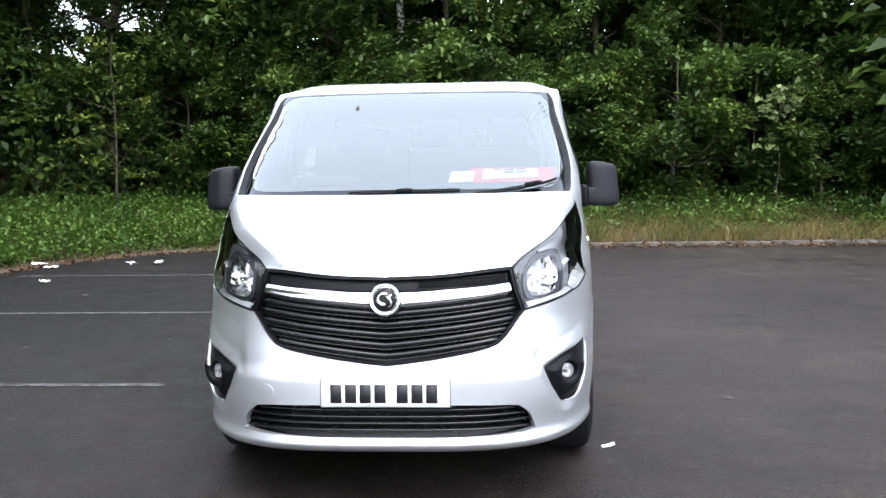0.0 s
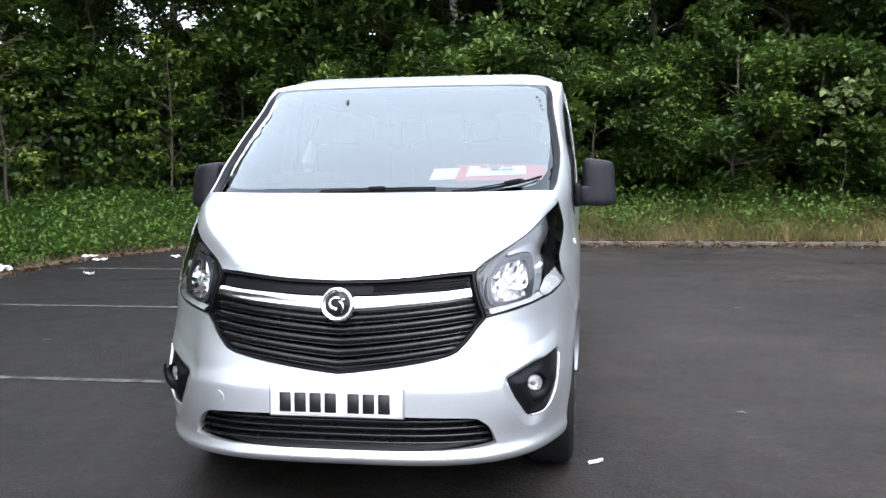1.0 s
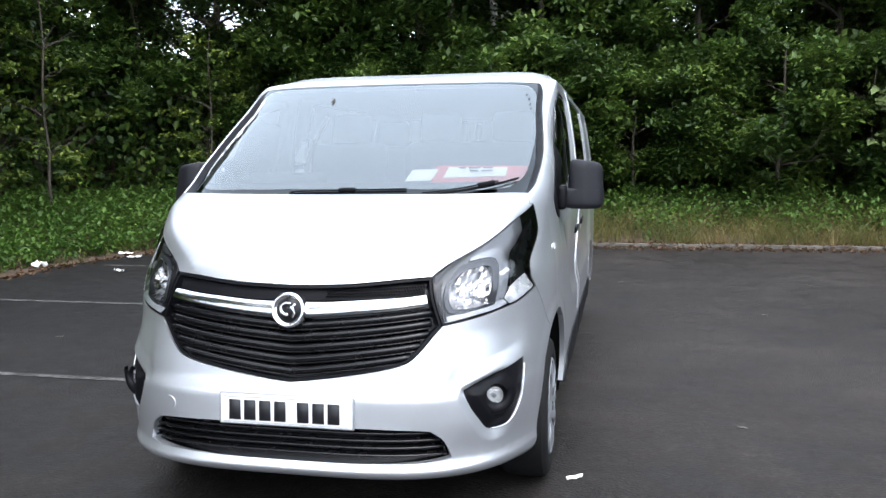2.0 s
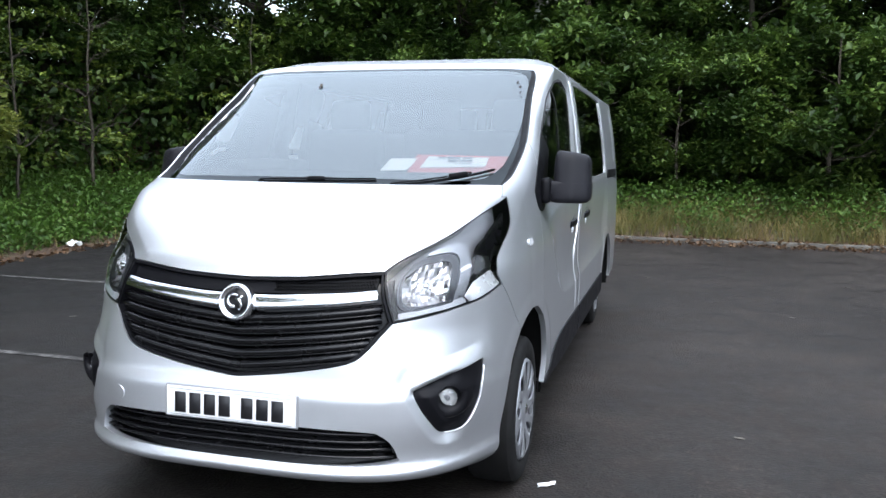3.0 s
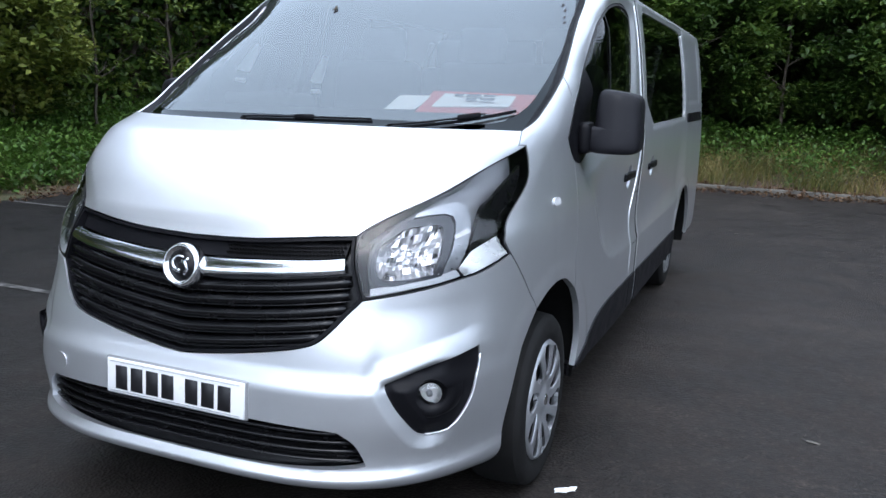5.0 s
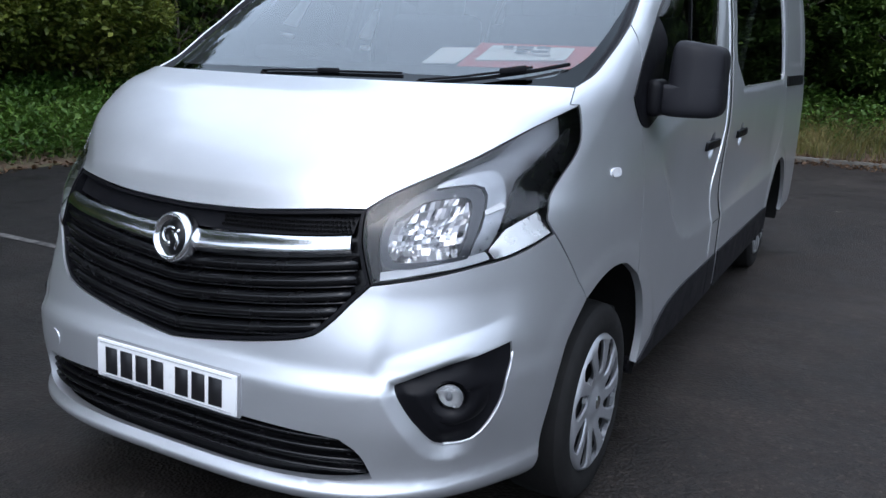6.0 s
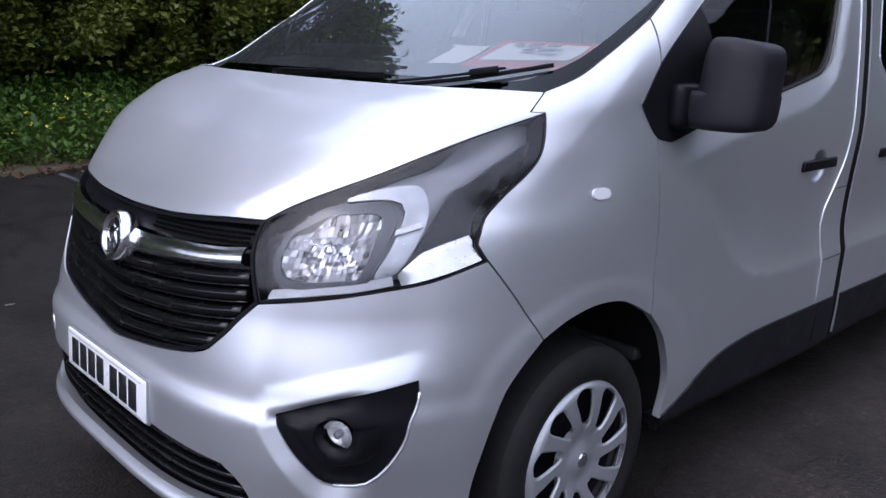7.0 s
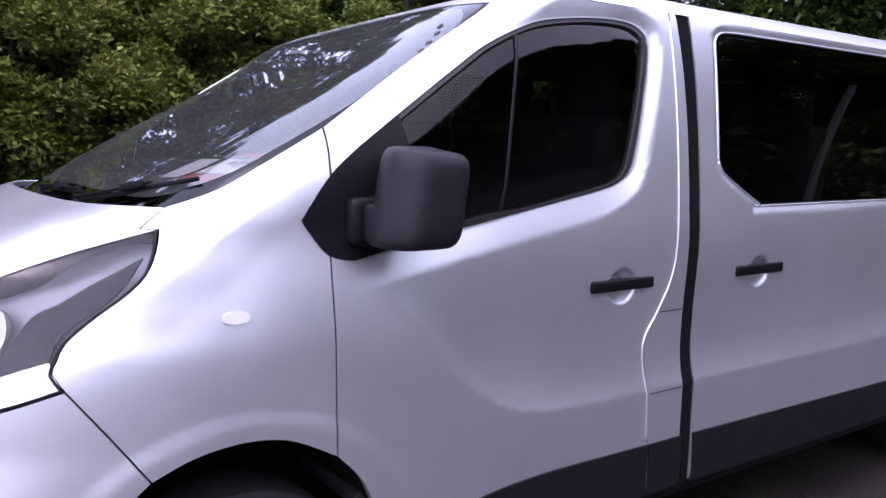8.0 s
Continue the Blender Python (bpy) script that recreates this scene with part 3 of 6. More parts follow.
DEAD = leaf_paint("dead_leaves", (0.05, 0.028, 0.014), (0.10, 0.055, 0.028), (0.17, 0.10, 0.05))
tagged(part("dead_leaves", leaf_cloud("dead_leaves", at, np.tile([0, 0, 0.3], (len(at), 1)), 0.06, 2, 0.004, DEAD, 0.7), None), "brown dead leaves along the edge of the asphalt", "leaf litter", kind="stuff")

# woods that close the place beside and behind the camera
p, o = [], []
for i in range(120):
    a = radians(-165 + 222 * i / 119)
    close = radians(-24) < a < radians(43)
    r = (14 if a > 0 else 20) + 3 * rng.random()
    tall = 2.0 if a > radians(36) else 1.15 if close and a > 0 else 0.8 if close else 0.4
    k, q = crown_points(300 if a > 0 else 130, [((1 + r * math.cos(a), r * math.sin(a), rng.uniform(2.1, 2.7) * tall), (1.9, 1.9, rng.uniform(2.6, 3.2) * tall))])
    p.append(k), o.append(q)
p = np.concatenate(p)
p[:, 2] = np.maximum(p[:, 2], 0.05)
tagged(part("far_woods", leaf_cloud("far_woods", p, np.concatenate(o), 0.45, 4, 0.25, LEAF_A, 0.7, simple=True), None), "green trees and bushes round the car park", "woods", kind="stuff")


def litter(name, label, x, y, z, size, mat, seed):
    """A crumpled scrap lying on the ground."""
    bm = bmesh.new()
    bmesh.ops.create_grid(bm, x_segments=5, y_segments=4, size=0.5)
    for v in bm.verts:
        k = noise.noise((v.co.x * 3 + seed, v.co.y * 3, seed))
        v.co = Vector((v.co.x * size[0] * (1 + 0.4 * k), v.co.y * size[1] * (1 - 0.5 * k), 0.5 * size[2] + size[2] * noise.noise((v.co.x * 4, v.co.y * 4 + seed, 1.0)) * 0.8))
    bmesh.ops.rotate(bm, matrix=Matrix.Rotation(seed * 1.3, 3, "Z"), verts=bm.verts)
    low = min(v.co.z for v in bm.verts)
    bmesh.ops.translate(bm, vec=(x, y, z - low + 0.002), verts=bm.verts)
    bmesh.ops.solidify(bm, geom=bm.faces[:], thickness=0.002)
    return tagged(part(name, bm, mat), label, "litter", "litter")


_, d, at = scatter(3200, ARC - 1, 24, 0.10, -0.55, 1.8)
at[:, 2] = 0.010 + 0.05 * (d > -0.04)
tagged(part("dry_leaves", leaf_cloud("dry_leaves", at, np.tile([0, 0, 0.3], (len(at), 1)), 0.05, 2, 0.012, DEAD, 0.7), None), "brown dry leaves caught along the kerb", "leaf litter", kind="stuff")

litter("paper_scrap", "small white scrap of paper on the asphalt", 1.03, 0.87, 0, (0.075, 0.03, 0.012), PAPER, 0.5)
for i, (x, y, w, h) in enumerate(((-6.55, 9.0, 0.22, 0.12), (-6.15, 8.6, 0.2, 0.05), (-5.1, 9.0, 0.16, 0.06), (-4.7, 9.1, 0.2, 0.07), (-6.75, 7.2, 0.2, 0.12), (-5.35, 7.0, 0.12, 0.05), (-3.3, 10.35, 0.15, 0.06))):
    litter("litter", "crumpled white plastic litter at the asphalt's edge", x, y, 0.01, (w, w * 0.6, h), PAPER, 1.7 * i + 1)
for i, (x, y) in enumerate(((1.30, 7.18), (3.44, 7.22), (1.89, 1.75), (2.6, 5.2), (3.7, 3.3), (-2.4, 0.4), (-2.3, 3.5), (-3.4, 3.2), (-4.3, 6.0))):
    litter("pale_chip", "tiny pale chip lying on the asphalt", x, y, 0, (0.05, 0.02, 0.006), CONCRETE, 2.1 * i + 0.4)


# ---------------------------------------------------------------- the van's skin
# The van stands with its nose at y = 0, facing -y. Its skin is a stack of plan outlines: each height z has a nose,
# a corner depth, a squareness and a half width. Keys are (height, value).
NOSE = [(0.18, 0.34), (0.23, 0.16), (0.262, 0.05), (0.288, -0.010), (0.312, -0.026), (0.345, -0.008), (0.40, -0.006), (0.48, 0.0), (0.575, 0.004), (0.63, 0.028), (0.70, 0.038), (0.80, 0.047), (0.93, 0.072), (0.985, 0.10), (1.05, 0.165), (1.15, 0.29), (1.20, 0.38), (1.25, 0.49), (1.28, 0.57), (1.32, 0.675), (1.40, 0.805), (1.50, 0.968), (1.70, 1.33), (1.87, 1.65), (1.93, 1.80)]
DEEP = [(0.18, 0.80), (0.40, 0.90), (0.95, 0.90), (1.10, 0.80), (1.20, 0.64), (1.25, 0.563), (1.28, 0.51), (1.32, 0.485), (1.40, 0.483), (1.50, 0.505), (1.70, 0.38), (1.87, 0.22), (1.93, 0.20)]
SQUARE = [(0.18, 3.5), (0.36, 3.6), (0.50, 4.0), (0.65, 4.0), (0.82, 3.3), (1.02, 3.2), (1.15, 4.2), (1.20, 4.75), (1.25, 5.9), (1.28, 6.6), (1.32, 7.9), (1.40, 7.0), (1.50, 6.9), (1.70, 6.6), (1.87, 6.0), (1.93, 6.0)]
WIDE = [(0.18, 0.945), (0.30, 0.965), (0.50, 0.978), (0.90, 0.984), (1.10, 0.982), (1.30, 0.968), (1.50, 0.948), (1.70, 0.920), (1.87, 0.885), (1.93, 0.865)]
TOP, REAR = 1.93, 5.36
WHEELS = (0.918, 4.413)
HANDLES = (2.105, 2.80)


def curve(keys, z):
    """Smooth monotone interpolation of keys."""
    k = np.array(keys, float)
    a, v = k[:, 0], k[:, 1]
    h, d = np.diff(a), np.diff(v) / np.diff(a)
    both = d[:-1] * d[1:]
    m = np.r_[d[0], np.where(both > 0, 2 * both / np.where(both > 0, d[:-1] + d[1:], 1), 0), d[-1]]
    z = np.clip(z, a[0], a[-1])
    i = np.clip(np.searchsorted(a, z) - 1, 0, len(h) - 1)
    s = (z - a[i]) / h[i]
    return v[i] * (1 + 2 * s) * (1 - s) ** 2 + v[i + 1] * s * s * (3 - 2 * s) + h[i] * (m[i] * s * (1 - s) ** 2 - m[i + 1] * s * s * (1 - s))


def step(a, b, v):
    k = np.clip((v - a) / (b - a), 0, 1)
    return k * k * (3 - 2 * k)


def plain_skin(t, z):
    """t runs 0 to 1 over half the front, from the middle to the corner, and on along the side in metres."""
    t, z = np.asarray(t, float), np.asarray(z, float)
    f, d, n, w = curve(NOSE, z), curve(DEEP, z), curve(SQUARE, z), curve(WIDE, z)
    a = np.clip(np.abs(t), 0, 1) ** 2 * np.pi / 2
    y = f + d - d * np.cos(a) + np.maximum(t - 1, 0)
    s = np.clip((2.4 - y) / 1.5, 0, 1)
    x = np.sign(t) * (w * np.sin(a) ** (2 / n) - 0.045 * s * s * np.sin(a) ** 2 + 0.008 * np.maximum(y - 2.4, 0))
    # the wings draw in above the lamps
    k = step(0.60, 0.90, np.abs(x) / w) * (0.036 - 0.012 * step(0.8, 1.1, y) - 0.024 * step(1.1, 1.7, y))
    x = x - np.sign(t) * k * step(0.96, 1.24, z) * (1 - step(1.24, 1.60, z))
    return np.stack([x, y, z + 0 * t], -1)


def from_y(y, z):
    y, z = np.asarray(y, float), np.asarray(z, float)
    f, d = curve(NOSE, z), curve(DEEP, z)
    return np.where(y < f + d, np.sqrt(np.arccos(np.clip((f + d - y) / d, 0, 1)) / (np.pi / 2)), 1 + y - f - d)


def from_x(x, z):
    x, z = np.asarray(x, float), np.asarray(z, float)
    lo, hi = 0 * (x + z), 0 * (x + z) + 2.2
    for _ in range(40):
        m = (lo + hi) / 2
        less = plain_skin(m, z)[..., 0] < x
        lo, hi = np.where(less, m, lo), np.where(less, hi, m)
    return (lo + hi) / 2


def F(*pairs):
    """Control points on the front, by x and z: skin coordinates, 0, x."""
    return [(float(from_x(x, z)) if x > 0 else 0.0, z, 0, x) for x, z in pairs]


def S(*pairs):
    """Control points round the corner and on the side, by y and z: skin coordinates, 1, y."""
    return [(float(from_y(y, z)), z, 1, y) for y, z in pairs]


def flat(points):
    return np.array([p[:2] for p in points], float)


def smooth(points, gap=0.016):
    """A Catmull-Rom curve through control points, in metres where all of them are of one kind."""
    kinds = {p[2] for p in points} if len(points[0]) == 4 else set()
    one = kinds.pop() if len(kinds) == 1 else None
    p = [(q[3], q[1]) if one is not None else q[:2] for q in points]
    p = np.array([p[0], *p, p[-1]], float)
    out = []
    for i in range(1, len(p) - 2):
        a, b, c, d = p[i - 1], p[i], p[i + 1], p[i + 2]
        n = max(2, int(np.linalg.norm(c - b) / gap))
        for k in np.arange(n) / n:
            out.append(0.5 * (2 * b + (c - a) * k + (2 * a - 5 * b + 4 * c - d) * k * k + (3 * b - a - 3 * c + d) * k ** 3))
    out.append(p[-1])
    if one == 0:
        return [(float(from_x(max(q[0], 0), q[1])) if q[0] > 1e-6 else 0.0, float(q[1])) for q in out]
    if one == 1:
        return [(float(from_y(q[0], q[1])), float(q[1])) for q in out]
    return [tuple(q) for q in out]


def ring(*pieces):
    """Joins sampled curves end to end into one closed outline."""
    out = []
    for piece in pieces:
        for q in piece:
            if not out or math.dist(q, out[-1]) > 1e-4:
                out.append(q)
    if math.dist(out[0], out[-1]) < 1e-4:
        out.pop()
    return np.array(out)


def stretch(p):
    """Metres on the skin to one unit of each skin coordinate."""
    h = 0.003
    u = np.linalg.norm(plain_skin(p[:, 0] + h, p[:, 1]) - plain_skin(np.maximum(p[:, 0] - h, 0), p[:, 1]), axis=1) / (h + np.minimum(p[:, 0], h))
    v = np.linalg.norm(plain_skin(p[:, 0], np.minimum(p[:, 1] + h, TOP)) - plain_skin(p[:, 0], p[:, 1] - h), axis=1) / (2 * h)
    return np.maximum(np.stack([u, v], 1), 0.3)


def inset(poly, d):
    """The outline moved inward by d metres (outward where negative); points on the van's middle stay there."""
    p = np.asarray(poly, float)
    area = 0.5 * np.sum(p[:, 0] * np.roll(p[:, 1], -1) - np.roll(p[:, 0], -1) * p[:, 1])
    k = stretch(p)
    e = (np.roll(p, -1, 0) - p) * k
    e /= np.maximum(np.linalg.norm(e, axis=1), 1e-9)[:, None]
    n = np.stack([-e[:, 1], e[:, 0]], 1) * np.sign(area)
    m = n + np.roll(n, 1, 0)
    m /= np.maximum(np.linalg.norm(m, axis=1), 0.5)[:, None]
    q = p + m * d / np.maximum((m * n).sum(1), 0.5)[:, None] / k
    q[:, 0] = np.maximum(q[:, 0], 0)
    q[p[:, 0] < 1e-6, 0] = 0
    return q


def divided(poly, most=0.016):
    """The outline with its long edges cut up."""
    out = []
    p = np.asarray(poly, float)
    for a, b in zip(p, np.roll(p, -1, 0)):
        n = max(1, int(np.ceil(np.linalg.norm(b - a) / most)))
        out += [a + (b - a) * k / n for k in range(n)]
    return np.array(out)


def within(poly, pts):
    poly, pts = np.asarray(poly), np.asarray(pts)
    a, b = poly, np.roll(poly, -1, 0)
    x, y = pts[:, 0:1], pts[:, 1:2]
    with np.errstate(divide="ignore", invalid="ignore"):
        cross = ((a[:, 1] > y) != (b[:, 1] > y)) & (x < (b[:, 0] - a[:, 0]) * (y - a[:, 1]) / (b[:, 1] - a[:, 1]) + a[:, 0])
    return cross.sum(1) % 2 == 1


# Lines that the panels share.
LAMP_TOP = smooth(F((0.521, 1.014), (0.629, 1.089)) + S((0.451, 1.162), (0.611, 1.220), (0.758, 1.263)))
LAMP_BACK = smooth(S((0.758, 1.263), (0.746, 1.214), (0.722, 1.166), (0.678, 1.124), (0.616, 1.080), (0.560, 1.032), (0.541, 0.998), (0.531, 0.973), (0.552, 0.936)))
LAMP_LOW = smooth(S((0.552, 0.936), (0.425, 0.898), (0.317, 0.879)) + F((0.690, 0.860), (0.570, 0.839)))
LAMP_IN = smooth(F((0.570, 0.839), (0.540, 0.93), (0.521, 1.014)))
GRILLE_TOP = smooth(F((0, 0.984), (0.2, 0.990), (0.369, 1.002), (0.521, 1.014)))
GRILLE_LOW = smooth(F((0.570, 0.839), (0.536, 0.800), (0.488, 0.742), (0.43, 0.702), (0.27, 0.667), (0.10, 0.641), (0, 0.630)))
WING_LOW = smooth(S((0.552, 0.936), (0.62, 0.845), (0.709, 0.722)))
ARCH_FRONT = smooth(S((0.709, 0.722), (0.635, 0.655), (0.577, 0.575), (0.525, 0.42), (0.505, 0.26)))
ARCH_TOP = smooth(S((0.709, 0.722), (0.80, 0.760), (0.91, 0.776), (1.02, 0.762), (1.142, 0.700)))
ARCH_REAR = smooth(S((1.142, 0.700), (1.215, 0.614), (1.262, 0.48), (1.250, 0.350)))
SCREEN_LOW = smooth(S((0.78, 1.309), (0.886, 1.346), (0.98, 1.397), (1.15, 1.496)))
SCREEN_UP = smooth(S((1.15, 1.496), (1.387, 1.66), (1.712, 1.868)))
BONNET_REAR = smooth(S((0.78, 1.309)) + F((0.72, 1.311), (0.4, 1.306), (0, 1.304)))
BONNET_TIP = smooth(S((0.722, 1.264), (0.78, 1.309)))
DOOR_FRONT = smooth(S((1.15, 1.496), (1.147, 1.40), (1.138, 1.19), (1.139, 0.95), (1.142, 0.70)))
DOOR_REAR = smooth(S((2.37, 1.90), (2.366, 1.58), (2.356, 1.22), (2.337, 1.06), (2.281, 0.947), (2.226, 0.853), (2.235, 0.69), (2.246, 0.52), (2.25, 0.350)))
PILLAR_REAR = smooth(S((2.405, 1.90), (2.412, 1.58), (2.408, 1.22), (2.405, 0.85), (2.41, 0.35)))
SLIDE_FRONT = smooth(S((2.468, 1.90), (2.466, 1.58), (2.462, 1.22), (2.460, 0.90), (2.462, 0.65), (2.472, 0.35)))
SLIDE_REAR = smooth(S((4.33, 1.90), (4.33, 1.40), (4.33, 0.98), (4.20, 0.81), (4.03, 0.67), (3.98, 0.52), (3.98, 0.35)))
FOG = ring(smooth(F((0.654, 0.607), (0.725, 0.635)) + S((0.29, 0.662), (0.378, 0.680))), smooth(S((0.378, 0.680), (0.370, 0.615), (0.340, 0.535), (0.288, 0.458), (0.245, 0.431)) + F((0.74, 0.438), (0.70, 0.505), (0.67, 0.565), (0.654, 0.607))))
DOOR_WINDOW = ring(smooth(S((1.068, 1.278), (1.161, 1.398), (1.329, 1.531), (1.511, 1.663), (1.646, 1.752), (1.80, 1.815), (1.98, 1.848), (2.15, 1.858), (2.235, 1.842), (2.268, 1.788), (2.225, 1.61), (2.178, 1.455), (2.15, 1.395), (2.09, 1.356), (1.974, 1.329))),
                   smooth(S((1.974, 1.329), (1.543, 1.248), (1.20, 1.176))), smooth(S((1.20, 1.176), (1.134, 1.192), (1.085, 1.25), (1.068, 1.278))))
SLIDE_WINDOW = ring(smooth(S((2.575, 1.43), (2.583, 1.62), (2.597, 1.80), (2.612, 1.845), (2.66, 1.866), (2.80, 1.87))), smooth(S((2.80, 1.87), (4.18, 1.87), (4.24, 1.84), (4.245, 1.78))),
                    smooth(S((4.245, 1.78), (4.25, 1.36), (4.235, 1.31), (4.18, 1.288))), smooth(S((4.18, 1.288), (2.88, 1.278), (2.80, 1.284), (2.66, 1.356), (2.595, 1.395), (2.575, 1.43))))
LOW_GRILLE = ring(smooth(F((0, 0.474), (0.3, 0.473), (0.51, 0.467), (0.55, 0.456), (0.588, 0.421), (0.612, 0.357))), smooth(F((0.612, 0.357), (0.52, 0.347), (0.27, 0.342), (0, 0.341))))

fog_points = plain_skin(FOG[:, 0], FOG[:, 1])
slide_points = plain_skin(SLIDE_WINDOW[:, 0], SLIDE_WINDOW[:, 1])
window_points = plain_skin(DOOR_WINDOW[:, 0], DOOR_WINDOW[:, 1])
SCOOP = [(1.22, 1.16), (1.284, 1.10), (1.40, 0.966), (1.508, 0.847), (1.624, 0.758), (1.746, 0.714), (2.0, 0.695), (2.6, 0.700), (4.2, 0.715)]
SHOULDER = [(0.60, 1.04), (0.678, 1.096), (0.747, 1.142), (0.899, 1.248), (1.001, 1.330), (1.147, 1.448)]
BONNET_EDGE = [(0.98, 0.50), (1.014, 0.521), (1.09, 0.627), (1.168, 0.745), (1.264, 0.845), (1.33, 0.852)]


def distance_to(points, x, y, z):
    """The distance to a closed line through points."""
    p = np.stack([x, y, z], -1)
    best = np.full(x.shape, 9.0)
    for a, b in zip(points, np.roll(points, -1, 0)):
        ab = b - a
        k = np.clip(((p - a) @ ab) / max(ab @ ab, 1e-9), 0, 1)
        best = np.minimum(best, (((p - a) - k[..., None] * ab) ** 2).sum(-1))
    return np.sqrt(best)


def crease(d, wide):
    """A chamfer that falls from 0 at the distance wide to 1 at 0, with a slightly rounded outer edge."""
    k = np.clip(1 - d / wide, 0, 1)
    return np.where(k < 0.16, k * k / 0.32, k - 0.08) / 0.92


def relief(p):
    """How far the pressed shapes of the panels stand proud of the plain skin."""
    x, y, z = np.abs(p[..., 0]), p[..., 1], p[..., 2]
    out = 0 * x
    for wy in WHEELS:
        r = np.hypot(y - wy, z - 0.335)
        out = out + 0.005 * (1 - step(0.470, 0.522, r)) * step(0.35, 0.60, y)
    e = z - curve(SCOOP, y)
    out = out - 0.020 * (1 - (1 - np.clip(e / 0.13, 0, 1)) ** 2) * (1 - step(0.15, 0.55, e)) * step(1.2, 1.6, y) * (1 - step(4.0, 4.4, y))
    if y.min() < 1.2:
        e = np.abs(z - curve(SHOULDER, np.clip(y, 0.60, 1.147))) * 0.75
        out = out + 0.004 * crease(e, 0.085) * step(0.56, 0.70, y) * (1 - step(1.02, 1.17, y))
    if y.max() > 1.0 and y.min() < 2.5:
        d = distance_to(window_points, x, y, z)
        out = out - 0.019 * crease(d, 0.085 - 0.035 * step(1.95, 2.25, y)) * step(1.13, 1.42, y)
    if y.max() > 2.5:
        d = distance_to(slide_points, x, y, z)
        pane = within(slide_points[:, 1:], np.stack([y, z], -1).reshape(-1, 2)).reshape(y.shape)
        d = np.where(pane, 0, d)
        out = out - 0.010 * crease(d, 0.030) * (y > 2.45) * (y < 4.32)
        out = out - 0.010 * step(4.42, 4.46, y) * (1 - step(5.16, 5.22, y)) * step(1.36, 1.40, z) * (1 - step(1.82, 1.86, z))
    if y.min() < 0.6 and z.min() < 0.9:
        d = distance_to(fog_points, x, y, z)
        out = out + 0.005 * step(0.38, 0.60, z) * (1 - step(0.60, 0.92, z)) * (1 - step(0.38, 0.62, y)) * (0.35 + 0.65 * step(0.3, 0.6, x))
        brow = step(-0.012, 0.018, z - 0.607 - 0.37 * (x - 0.654))  # above the lamp a ledge stands out, elsewhere the rim falls in
        thin = step(0.21, 0.29, y)
        out = out - 0.019 * crease(d, 0.042) * (1 - brow) * (1 - thin)
        k = d / 0.064
        ledge = np.clip(1.0 - np.where(k < 1, np.sqrt((1 - k) ** 2 + 0.004) - 0.063 * k, np.sqrt((0.4 * (k - 1)) ** 2 + 0.004) - 0.063), 0, 1)
        out = out - 0.010 * ledge * brow * (1 - step(0.33, 0.46, y)) * step(0.585, 0.64, x)
    for hy in HANDLES:
        out = out - 0.030 * (1 - step(0.034, 0.064, np.hypot(y - hy, (z - 1.046) * 1.1)))
    rise = step(0.985, 1.04, z) * (1 - step(1.24, 1.325, z)) * (y < 1.0)
    out = out + 0.015 * rise * (1 - crease(np.clip(curve(BONNET_EDGE, z) - x, 0, None), 0.10))
    return out


def skin(t, z, off=0.0):
    """The finished skin, or a layer off metres outside it, with its normal."""
    t, z = np.asarray(t, float), np.asarray(z, float)
    h = 0.004

    def normal(f):
        u, v = f(t + h, z) - f(t - h, z), f(t, np.minimum(z + h, TOP)) - f(t, z - h)
        n = np.cross(u, v)
        return n / np.maximum(np.linalg.norm(n, axis=-1), 1e-12)[..., None]

    base_n = normal(plain_skin)

    def full(a, b):
        p = plain_skin(a, b)
        return p + base_n * relief(p)[..., None]

    n = normal(full)
    return full(t, z) + n * np.asarray(off)[..., None], n


